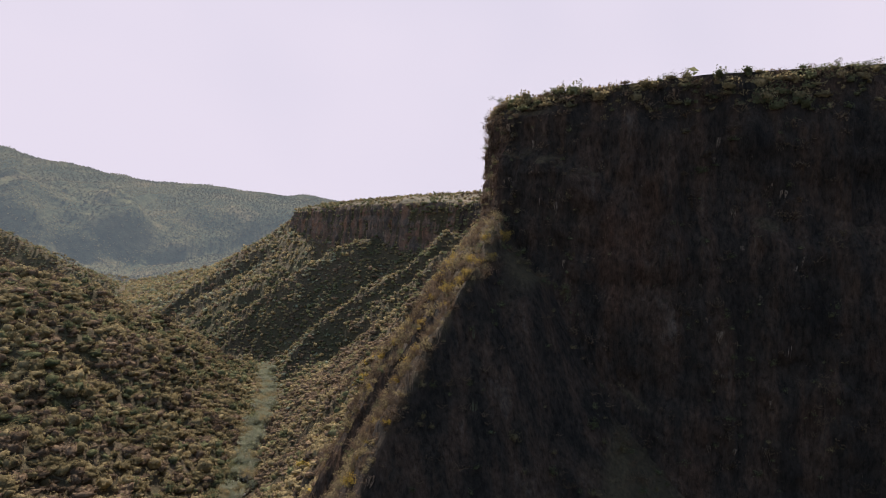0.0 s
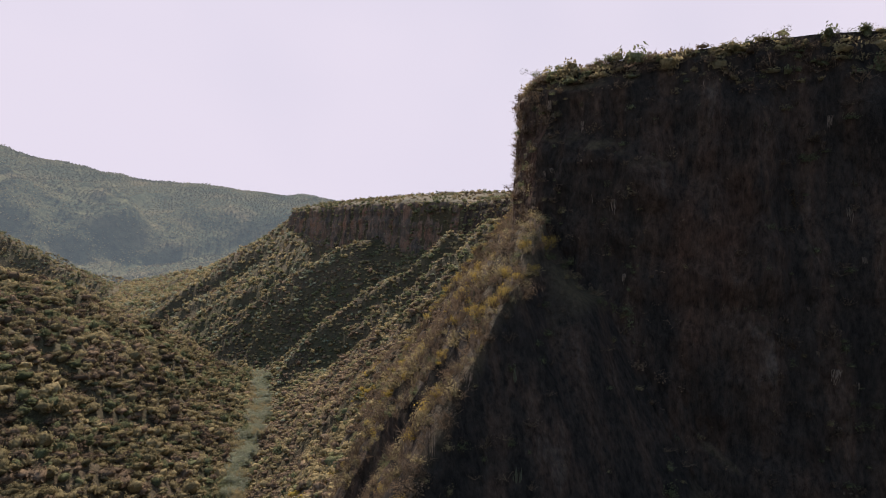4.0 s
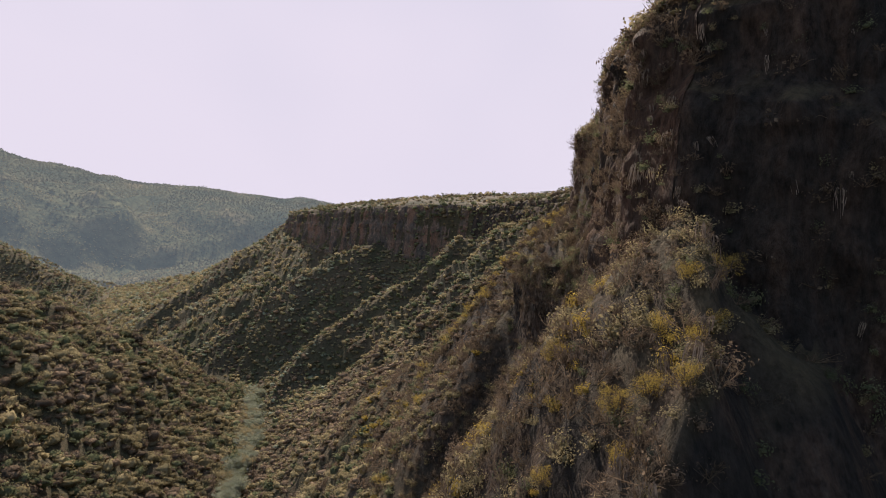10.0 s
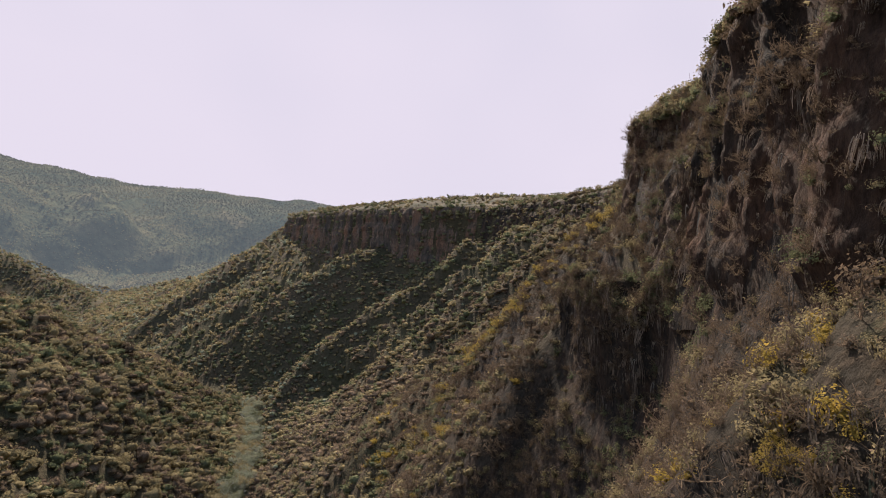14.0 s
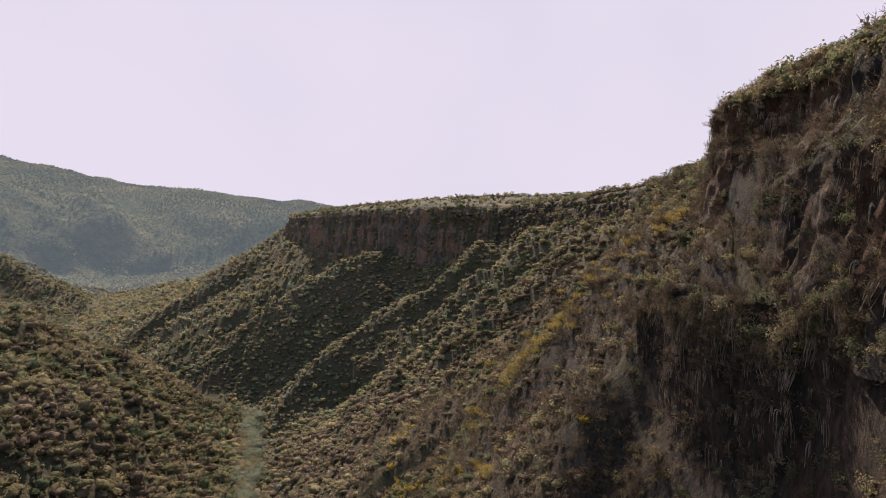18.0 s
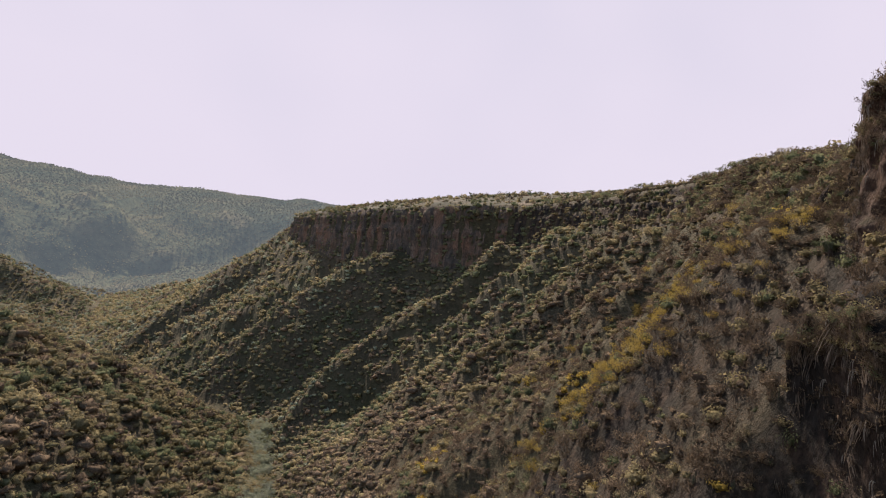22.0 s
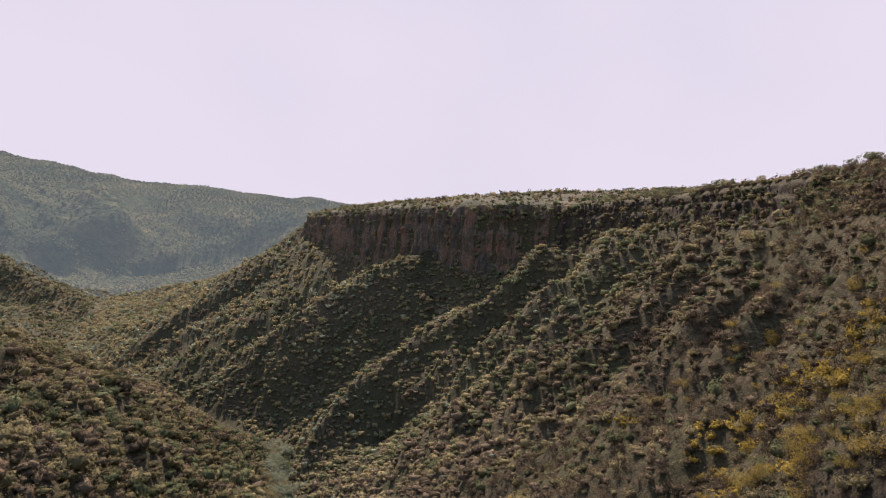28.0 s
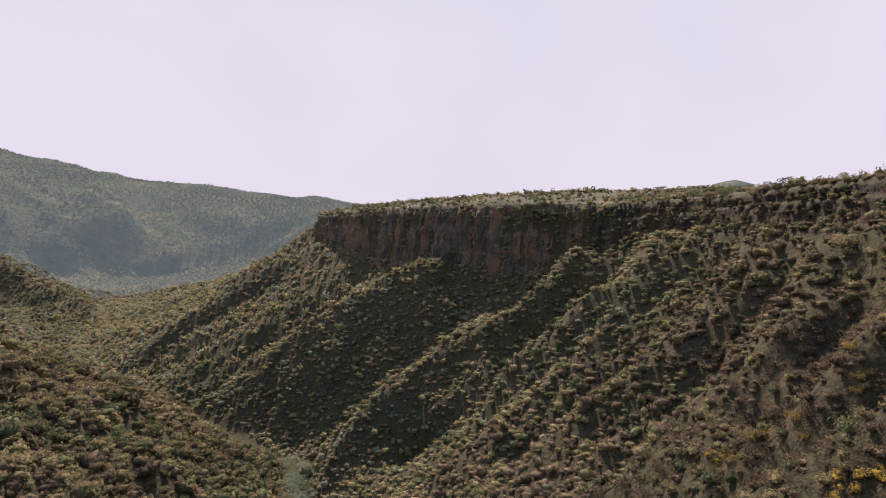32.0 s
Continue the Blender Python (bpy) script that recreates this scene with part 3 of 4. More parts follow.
def lumpy_core(n, lobes, r0, r1, flat):
    """A closed uneven dome, open below: the dense inside of a crown."""
    t = np.linspace(-1, 1, n + 1)
    u, v = (q.ravel() for q in np.meshgrid(t, t, indexing="ij"))
    o = np.ones_like(u)
    down = np.minimum(v, 1) * 0.8 + 0.2
    faces, pts = [], []
    for d in (np.stack([u, v, o], 1), np.stack([o, u, down], 1), np.stack([-o, -u, down], 1), np.stack([-u, o, down], 1), np.stack([u, -o, down], 1)):
        faces.append(grid_faces(n + 1, n + 1) + len(pts) * len(u))
        pts.append(d)
    p = np.concatenate(pts)
    p = p / np.linalg.norm(p, axis=1)[:, None]
    key, back = np.unique(np.round(p, 4), axis=0, return_inverse=True)
    f = back.ravel()[np.concatenate(faces)]
    p = key
    return p * reach(p, lobes, r0, r1)[:, None] * (1, 1, flat) + (0, 0, 0.12), f


def reach(d, lobes, r0, r1):
    """How far a crown reaches in directions d, with a bulge round each lobe's axis."""
    near = np.max(d @ lobes.T, axis=1)
    return r0 + r1 * np.exp(-(np.maximum(1 - near, 0) / 0.13) ** 1.2)


def crown_template(n, lobes, size, flat=0.75, core=3, fill=0.82):
    """A crown about one metre across: a dense uneven dome under many small leaf sprays. Vertices, quads and the number of quads of the dome."""
    ax = rng.normal(0, 1, (lobes, 3)) + (0, 0, 0.5)
    ax[:, 2] = np.abs(ax[:, 2])
    ax /= np.linalg.norm(ax, axis=1)[:, None]
    r0, r1 = rng.uniform(0.20, 0.27), rng.uniform(0.20, 0.29)
    cv, cf = lumpy_core(core, ax, r0 * fill, r1 * fill, flat)
    cv = cv + rng.normal(0, 0.022, cv.shape)
    d = rng.normal(0, 1, (n, 3)) + (0, 0, 0.35)
    toward = rng.random(n) < 0.5
    d = np.where(toward[:, None], ax[rng.integers(0, lobes, n)] + d * 0.35, d)
    d[:, 2] = np.maximum(d[:, 2], -0.35 * np.hypot(d[:, 0], d[:, 1]))
    d /= np.linalg.norm(d, axis=1)[:, None]
    p = d * (reach(d, ax, r0, r1) * rng.uniform(fill - 0.04, 1.15, n))[:, None] * (1, 1, flat) + (0, 0, 0.12)
    sv, sf = sprays(p, d + rng.normal(0, 0.45, (n, 3)), size * rng.uniform(0.6, 1.35, n))
    return np.concatenate([cv, sv]), np.concatenate([cf, sf + len(cv)]), len(cf)


def sprays(p, nrm, size):
    n = len(p)
    nrm = nrm / np.linalg.norm(nrm, axis=1)[:, None]
    a = np.cross(nrm, rng.normal(0, 1, (n, 3)))
    a /= np.linalg.norm(a, axis=1)[:, None]
    b = np.cross(nrm, a)
    h = size[:, None]
    bend = nrm * h * 0.25
    q = np.stack([p - a * h, p - b * h * 0.62 + bend, p + a * h, p + b * h * 0.62 + bend], 1)
    return q.reshape(-1, 3), np.arange(n * 4).reshape(n, 4)


def blades(p0, p1, w0, w1):
    """Flat thin quads from p0 to p1."""
    n = len(p0)
    w = np.cross(p1 - p0, rng.normal(0, 1, (n, 3)))
    w /= np.maximum(np.linalg.norm(w, axis=1), 1e-9)[:, None]
    q = np.stack([p0 - w * w0, p0 + w * w0, p1 + w * w1, p1 - w * w1], 1)
    return q.reshape(-1, 3), np.arange(n * 4).reshape(n, 4)


def twig_template(n, size):
    """A leafless shrub: stems that fan up from the ground, and thin twigs off them."""
    m = 9
    d = rng.normal(0, 1, (m, 3))
    d[:, 2] = np.abs(d[:, 2]) + 0.8
    d /= np.linalg.norm(d, axis=1)[:, None]
    end = d * rng.uniform(0.4, 0.62, (m, 1)) * (1.15, 1.15, 0.85)
    base = rng.normal(0, 0.04, (m, 3)) * (1, 1, 0)
    sv, sf = blades(base, end, size * 1.6, size * 0.8)
    k, t = rng.integers(0, m, n), rng.uniform(0.25, 1, (n, 1))
    p0 = base[k] * (1 - t) + end[k] * t
    way = d[k] * 0.7 + rng.normal(0, 0.75, (n, 3))
    way /= np.linalg.norm(way, axis=1)[:, None]
    tv, tf = blades(p0, p0 + way * rng.uniform(0.07, 0.24, (n, 1)), size * 0.8, size * 0.4)
    return np.concatenate([sv, tv]), np.concatenate([sf, tf + len(sv)])


def drape_template(n):
    """A curtain of thin strands that hang from one clump; about one metre long."""
    vs, fs = [], []
    for i in range(n):
        a, r = rng.uniform(0, 6.28), rng.uniform(0.02, 0.22)
        top = np.array([r * np.cos(a), r * np.sin(a), rng.uniform(-0.05, 0.12)])
        L, side_way = rng.uniform(0.35, 1.0), rng.normal(0, 0.05, 2)
        p = [top + (side_way[0] * u + 0.05 * np.cos(a) * np.sin(3.1 * u), side_way[1] * u + 0.05 * np.sin(a) * np.sin(3.1 * u), 0.05 * np.sin(3.1 * u) - L * u ** 1.2) for u in (0, 0.25, 0.6, 1.0)]
        for b, e in zip(p[:-1], p[1:]):
            q, f = blades(np.array([b]), np.array([e]), rng.uniform(0.010, 0.020), 0.012)
            fs.append(f + 4 * len(vs))
            vs.append(q)
    return np.concatenate(vs), np.concatenate(fs)


def scatter(name, templates, pos, size, kinds, tint, label, lift=0.0):
    """Many plants as one object: template by chance, turned and scaled, one material a plant."""
    vs, fs, ms, ts, sm, base = [], [], [], [], [], 0
    pick = rng.integers(0, len(templates), len(pos))
    for k, (tv, tf, *dome) in enumerate(templates):
        idx = np.flatnonzero(pick == k)
        if not len(idx):
            continue
        ang = rng.uniform(0, 2 * np.pi, len(idx))
        ca, sa = np.cos(ang), np.sin(ang)
        sc = size[idx]
        hz = sc * rng.uniform(0.6, 1.3, len(idx))
        wide = rng.uniform(0.75, 1.3, (len(idx), 1))
        tilt = rng.normal(0, 0.16, (len(idx), 2))
        tx, ty = tv[None, :, 0] * wide + tilt[:, :1] * tv[None, :, 2], tv[None, :, 1] / wide + tilt[:, 1:] * tv[None, :, 2]
        x = (tx * ca[:, None] - ty * sa[:, None]) * sc[:, None] + pos[idx, 0:1]
        y = (tx * sa[:, None] + ty * ca[:, None]) * sc[:, None] + pos[idx, 1:2]
        z = tv[None, :, 2] * hz[:, None] + pos[idx, 2:3] + lift * sc[:, None]
        vs.append(np.stack([x, y, z], -1).reshape(-1, 3))
        f = tf[None] + (np.arange(len(idx)) * len(tv))[:, None, None] + base
        fs.append(f.reshape(-1, 4))
        ms.append(np.repeat(kinds[idx], len(tf)))
        ts.append(np.repeat(tint[idx], len(tv)))
        sm.append(np.tile(np.arange(len(tf)) < (dome[0] if dome else 0), len(idx)))
        base += len(idx) * len(tv)
    ob = new(name, mesh_of(name, np.concatenate(vs), np.concatenate(fs), M_LEAF, np.concatenate(ms), np.concatenate(ts), np.concatenate(sm)))
    return tagged(ob, label, "shrubs", kind="stuff")


def strew(x0, x1, y0, y1, spacing, keep=None):
    """Places on a shaken grid over a rectangle, where keep(x, y) holds; with their heights."""
    x, y = np.meshgrid(np.arange(x0, x1, spacing), np.arange(y0, y1, spacing), indexing="ij")
    x = x.ravel() + rng.uniform(-0.8, 0.8, x.size) * spacing
    y = y.ravel() + rng.uniform(-0.8, 0.8, y.size) * spacing
    if keep is not None:
        k = keep(x, y)
        x, y = x[k], y[k]
    return np.stack([x, y, height(x, y)], 1)


def kinds_for(p, weights):
    """Species by chance, in drifts."""
    drift = fbm(p[:, 0] / 30 + 40, p[:, 1] / 30, octaves=3) * 0.5
    u = np.clip(rng.uniform(0, 1, len(p)) * 0.7 + 0.15 + drift * 0.35, 0, 0.999)
    return np.searchsorted(np.cumsum(weights) / np.sum(weights), u)


def side(x, y):
    """Distance below the rim (minus: on the plateau), reach of the cliff, and whether across the stream."""
    d, c = along(RIM, x, y)
    return np.where(inside(PLATEAU, x, y), -d, d), c[2], inside(LEFT_SIDE, x, y)


def on_slope(x, y):
    d, w, l = side(x, y)
    near_wall, _ = along(SCARP, x, y)
    return (along(CREEK, x, y)[0] > 5) & (near_wall > 2.5) & ((d > w * 0.55) | ((d < 0) & (d > -60))) & ~l


def bare_template(n_twigs, n_leaves, w, leaf):
    """A leafless thorn shrub with a few dry leaves still on it."""
    tv, tf = twig_template(n_twigs, w)
    cv, cf, k = crown_template(n_leaves, 6, leaf, core=1)
    cv, cf = cv, cf[k:]
    return np.concatenate([tv, cv]), np.concatenate([tf, cf + len(tv)])


DIST_CROWN = [crown_template(4, 4, 0.13, core=1) for _ in range(6)]
FAR_CROWN = [crown_template(18, 5, 0.110, core=1) for _ in range(10)]
MID_CROWN = [crown_template(32, 6, 0.075, core=2, fill=0.86) for _ in range(10)]
NEAR_CROWN = [crown_template(80, 9, 0.056, core=2, fill=0.66) for _ in range(8)]
HILL_CROWN = [crown_template(44, 7, 0.062, core=2, fill=0.86) for _ in range(12)]
CLOSE_CROWN = [crown_template(190, 12, 0.038, 0.85, core=1, fill=0.4) for _ in range(6)]
CLOSE_BARE = [bare_template(84, 26, 0.0075, 0.038) for _ in range(6)]
DRAPE = [drape_template(16) for _ in range(5)]
NEAR_BARE = [bare_template(64, 32, 0.010, 0.06) for _ in range(6)]


# weights in the order green, olive, dry, yellow, pale
def grow(name, tpl, p, lo, hi, weights, label, pale=0.0):
    n = len(p)
    if tpl is CLOSE_BARE or tpl is NEAR_BARE:
        weights = (0, 0.05, 0.95, 0, 0)
    if tpl is DRAPE:
        lo, hi = lo * 0.7, hi * 0.75
    return scatter(name, tpl, p, rng.uniform(lo, hi, n) * rng.choice([0.6, 0.75, 0.9, 1.05, 1.2, 1.45], n), kinds_for(p, weights),
                   np.clip(0.48 + pale + 0.5 * fbm(p[:, 0] / 24 + 7, p[:, 1] / 24, octaves=3) + rng.normal(0, 0.15, n), 0, 1), label)


def wedge(x, y):
    """The part of the land that lies open towards the flight line."""
    return (x > -0.80 * y - 25) & (x < 0.75 * y + 20)


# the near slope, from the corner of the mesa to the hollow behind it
def knob_shade(p):
    """Tint shift below the knob: the slope's dimness in grazing light, put into shrub colour."""
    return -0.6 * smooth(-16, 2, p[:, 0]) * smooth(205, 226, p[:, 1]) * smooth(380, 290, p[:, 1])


def close_by(x, y):
    return (x < 26) & (x > -22) & (y > 84) & (y < 232)


p = strew(-34, 92, 86, 320, 2.05, lambda x, y: on_slope(x, y) & (side(x, y)[0] > -14) & ~close_by(x, y) & ~((y < 136) & (x > 5)))
half = rng.random(len(p)) < 0.42 + 0.3 * fbm(p[:, 0] / 16, p[:, 1] / 16, octaves=2)
grow("leafy_shrubs", NEAR_CROWN, p[half], 2.6, 4.4, (0.30, 0.36, 0.32, 0.02, 0.0), "olive green and yellowing shrubs on the steep slope", knob_shade(p[half]))
grow("bare_shrubs", NEAR_BARE, p[~half], 2.6, 4.4, (0, 0.1, 0.9, 0, 0), "leafless grey-brown thorn shrubs on the steep slope", knob_shade(p[~half]))
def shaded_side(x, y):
    """The sheer flank of the nose that the mesa keeps in shade; scrub here is tinted darker for it."""
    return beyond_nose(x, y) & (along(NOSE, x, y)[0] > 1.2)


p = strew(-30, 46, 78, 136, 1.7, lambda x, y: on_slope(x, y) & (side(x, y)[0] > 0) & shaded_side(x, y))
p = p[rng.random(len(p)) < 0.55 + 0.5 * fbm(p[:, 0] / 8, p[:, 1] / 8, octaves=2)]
# Greener mix and negative tint shift put the cliff's shade into the scrub.
grow("evergreen_scrub", CLOSE_CROWN, p[::2], 1.2, 2.8, (0.7, 0.2, 0.1, 0, 0), "green scrub in the cliff's shade, tinted dark for it", -0.45)
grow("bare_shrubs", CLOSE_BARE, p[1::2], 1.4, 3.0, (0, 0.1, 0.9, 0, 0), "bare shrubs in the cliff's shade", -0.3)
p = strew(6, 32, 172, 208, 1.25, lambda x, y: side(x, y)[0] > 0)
# Shade of the hollow painted in as a darker scrub tint.
grow("evergreen_scrub", CLOSE_CROWN, p, 1.6, 3.2, (0.6, 0.2, 0.2, 0, 0), "scrub in the hollow below the knob, tinted dark for its shade", -0.25)
p[:, 2] += rng.uniform(0.8, 2.0, len(p))
grow("hanging_strands", DRAPE, p[::3], 1.6, 3.2, (0, 0, 0, 0, 0, 0, 1), "grey strands hanging in the hollow below the knob")
p = strew(-22, 26, 84, 232, 1.3, lambda x, y: on_slope(x, y) & (side(x, y)[0] > 0) & close_by(x, y) & ~shaded_side(x, y))
half = rng.random(len(p)) < 0.50 + 0.3 * fbm(p[:, 0] / 9, p[:, 1] / 9, octaves=2)
grow("leafy_shrubs", CLOSE_CROWN, p[half], 1.7, 3.2, (0.14, 0.42, 0.40, 0.04, 0.0), "olive green shrubs among bare ones on the spur", 0.15)
grow("bare_shrubs", CLOSE_BARE, p[~half], 2.2, 3.8, (0, 0.06, 0.94, 0, 0), "leafless grey-brown thorn shrubs crowding the spur")
p = strew(-12, 11, 190, 246, 1.7, lambda x, y: side(x, y)[0] > 0)
grow("bare_shrubs", CLOSE_BARE, p[::2], 1.8, 3.4, (0, 0, 1, 0, 0), "bare brown shrubs crowding the foot of the low wall", -0.05)
grow("leafy_shrubs", CLOSE_CROWN, p[1::2], 1.4, 2.8, (0.3, 0.3, 0.4, 0, 0), "olive shrubs crowding the foot of the low wall", -0.05)
q = strew(-20, 24, 88, 262, 3.2, lambda x, y: on_slope(x, y) & (side(x, y)[0] > 0) & ~shaded_side(x, y))
q[:, 2] += rng.uniform(1.0, 2.4, len(q))
grow("hanging_strands", DRAPE, q, 1.5, 3.0, (0, 0, 0, 0, 0, 0, 1), "grey strands hanging in curtains from the shrubs", -0.12 + knob_shade(q))
p = strew(-75, -34, 86, 320, 2.8, on_slope)
grow("slope_woods", MID_CROWN, p, 3.4, 5.6, (0.26, 0.40, 0.32, 0.02, 0), "low dry woods with yellow drifts on the canyon side")
# the slope farther along, below the rim and the bluff
p = strew(-60, 95, 320, 425, 2.5, lambda x, y: on_slope(x, y) & (side(x, y)[0] > -20))
half = rng.random(len(p)) < 0.62 + 0.3 * fbm(p[:, 0] / 18, p[:, 1] / 18, octaves=2)
grow("leafy_shrubs", NEAR_CROWN, p[half], 2.8, 5.0, (0.22, 0.22, 0.54, 0.02, 0.0), "olive green and yellowing shrubs on the steep slope", knob_shade(p[half]))
grow("bare_shrubs", NEAR_BARE, p[~half], 3.0, 5.0, (0, 0.1, 0.9, 0, 0), "leafless mauve-grey shrubs on the steep slope", knob_shade(p[~half]))
p = strew(-170, 95, 320, 520, 3.0, lambda x, y: on_slope(x, y) & (side(x, y)[0] > -40) & ((x < -60) | (y > 425)))
grow("slope_woods", HILL_CROWN, p, 3.4, 5.8, (0.20, 0.26, 0.52, 0.01, 0.01), "low dry woods with yellow drifts on the canyon side", 0.12)
# Greyer mix and raised tint put distance haze into these crowns' colour.
p = strew(-300, 95, 520, 760, 3.3, lambda x, y: on_slope(x, y) & (side(x, y)[0] > 0))
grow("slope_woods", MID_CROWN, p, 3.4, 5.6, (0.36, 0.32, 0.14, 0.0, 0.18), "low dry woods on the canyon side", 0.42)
p = strew(-680, -60, 620, 1350, 5.6, lambda x, y: on_slope(x, y) & (side(x, y)[0] > 0) & ((y > 760) | (x < -300)))
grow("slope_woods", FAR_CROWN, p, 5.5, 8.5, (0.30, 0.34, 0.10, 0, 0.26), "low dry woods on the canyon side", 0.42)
p = strew(-170, -75, 110, 320, 3.6, on_slope)
grow("slope_woods", MID_CROWN, p, 4.0, 6.0, (0.26, 0.40, 0.32, 0.02, 0), "low dry woods with yellow drifts on the canyon side")
p = strew(-500, -60, 170, 720, 3.8, lambda x, y: side(x, y)[2] & wedge(x, y) & (along(CREEK, x, y)[0] > 5))
grow("hill_woods", HILL_CROWN, p, 6.2, 9.2, (0.26, 0.38, 0.36, 0.0, 0), "olive and brown scrub woods on the rounded hill", -0.08)
p = strew(-1100, -300, 620, 1350, 7, lambda x, y: side(x, y)[2] & wedge(x, y) & ((x < -500) | (y > 720)))
back = along(LEFT_RIDGE, p[:, 0], p[:, 1])[0] < 150
grow("hill_woods", FAR_CROWN, p[~back], 6.5, 10, (0.25, 0.45, 0.3, 0, 0), "brownish scrub woods on the far hill", 0.2)
# Grey-green share again stands for haze painted into the foliage.
p = strew(-1150, -400, 940, 1400, 5.8, lambda x, y: side(x, y)[2] & (along(LEFT_RIDGE, x, y)[0] < 150))
grow("hill_woods", FAR_CROWN, p, 5.5, 8.5, (0.3, 0.25, 0.15, 0, 0.3), "scrub woods on a ridge up the valley, greyed for haze", 0.1)
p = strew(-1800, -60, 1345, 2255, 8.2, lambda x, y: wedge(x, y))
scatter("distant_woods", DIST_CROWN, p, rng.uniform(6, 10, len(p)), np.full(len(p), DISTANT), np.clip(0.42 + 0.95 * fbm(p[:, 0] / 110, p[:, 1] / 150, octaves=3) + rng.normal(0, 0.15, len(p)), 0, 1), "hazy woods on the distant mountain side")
# dry plateau above the bluff: scattered bushes
p = strew(-240, 140, 540, 1100, 4.4, lambda x, y: side(x, y)[0] < -1)
p = p[rng.random(len(p)) < 0.62 + 0.7 * fbm(p[:, 0] / 40, p[:, 1] / 40, octaves=2)]
grow("plateau_bushes", FAR_CROWN, p, 2.5, 6.0, (0.4, 0.3, 0.3, 0, 0), "scattered bushes on the dry flat top")


def on_cliff(n, s0, s1, v0, v1):
    """Places on the rock face, just outside it."""
    s, v = rng.uniform(s0, s1, n), rng.uniform(v0, v1, n)
    return cliff_points(s, v)


S_FACE, S_CORNER, S_RECESS, S_KNOB, S_BEND, S_BLUFF, S_TIP = (s_of(*q) for q in ((95, 85), (12, 150), (25, 186), (27, 240), (35, 268), (30, 618), (-222, 975)))
# Negative tint shifts here put the cliffs' shade into the shrub colours.
grow("cliff_shrubs", CLOSE_CROWN, on_cliff(300, S_FACE, S_CORNER, 0.02, 1), 1.0, 2.4, (0.7, 0.20, 0.10, 0, 0), "green shrubs rooted in the shaded cliff, tinted dark for shade", -0.3)
grow("rim_shrubs", NEAR_CROWN, on_cliff(330, S_FACE, S_RECESS, -0.03, 0.07), 1.8, 3.4, (0.35, 0.45, 0.2, 0, 0), "olive shrubs spilling over the cliff edge")
grow("rim_shrubs", NEAR_CROWN, on_cliff(260, S_RECESS, S_BEND, -0.03, 0.14), 1.8, 3.4, (0.35, 0.40, 0.25, 0, 0), "olive shrubs spilling over the knob's edge")
grow("rim_shrubs", NEAR_BARE, on_cliff(200, S_FACE, S_BEND, -0.03, 0.10), 1.8, 3.4, (0.0, 0.2, 0.8, 0, 0), "bare shrubs spilling over the cliff edge")
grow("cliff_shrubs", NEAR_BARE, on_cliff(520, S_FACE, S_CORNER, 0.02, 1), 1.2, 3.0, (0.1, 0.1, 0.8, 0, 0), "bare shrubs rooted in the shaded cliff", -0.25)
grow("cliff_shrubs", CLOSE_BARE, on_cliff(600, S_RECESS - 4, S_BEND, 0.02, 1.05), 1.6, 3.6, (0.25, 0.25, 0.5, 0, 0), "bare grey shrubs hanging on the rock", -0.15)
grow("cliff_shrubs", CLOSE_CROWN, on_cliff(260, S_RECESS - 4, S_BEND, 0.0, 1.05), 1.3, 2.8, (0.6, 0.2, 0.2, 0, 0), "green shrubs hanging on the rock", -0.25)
grow("cliff_shrubs", CLOSE_CROWN, on_cliff(70, S_CORNER, S_BEND, 0.28, 0.42), 1.2, 2.4, (0.4, 0.4, 0.2, 0, 0), "green shrubs along a ledge of the rock")
grow("cliff_shrubs", CLOSE_BARE, on_cliff(220, S_CORNER, S_BEND, 0.28, 0.42), 1.8, 3.4, (0.2, 0.3, 0.5, 0, 0), "bare shrubs along a ledge of the rock", -0.15)
grow("hanging_strands", DRAPE, on_cliff(250, S_RECESS - 6, S_BEND, 0.02, 0.9), 1.6, 3.6, (0, 0, 0, 0, 0, 0, 1), "grey strands hanging in curtains down the rock")
grow("cliff_shrubs", CLOSE_BARE, on_cliff(110, S_CORNER - 8, S_RECESS, 0.05, 1), 1.2, 2.6, (0.1, 0.2, 0.7, 0, 0), "bare shrubs on the red rock corner")
grow("hanging_strands", DRAPE, on_cliff(60, S_CORNER - 8, S_RECESS, 0.02, 0.9), 1.2, 2.6, (0, 0, 0, 0, 0, 0, 1), "grey strands hanging down the red rock corner")
grow("hanging_strands", DRAPE, on_cliff(120, S_FACE, S_CORNER, 0.02, 0.9), 1.4, 3.0, (0, 0, 0, 0, 0, 0, 1), "grey strands hanging in curtains down the rock")
grow("cliff_shrubs", MID_CROWN, on_cliff(620, S_BEND, S_BLUFF, -0.02, 1), 2.2, 4.6, (0.35, 0.30, 0.35, 0, 0), "shrubs on a broken rock band")
grow("cliff_shrubs", MID_CROWN, on_cliff(300, S_BLUFF, S_TIP, -0.03, 0.25), 3, 6.5, (0.6, 0.3, 0.1, 0, 0), "dark shrubs along the bluff's edge")
grow("cliff_shrubs", MID_CROWN, on_cliff(420, S_BLUFF, S_TIP, 0.1, 1), 2.5, 5.5, (0.6, 0.3, 0.1, 0, 0), "dark shrubs on the bluff's ledges")
k = rng.integers(0, len(WALL), 420), rng.integers(0, 58, 420)
grow("cliff_shrubs", NEAR_BARE, WALL[k], 1.4, 3.2, (0.2, 0.15, 0.65, 0, 0), "bare grey shrubs hanging on the rock wall", -0.2)
k = rng.integers(0, len(WALL), 260), rng.integers(0, 46, 260)
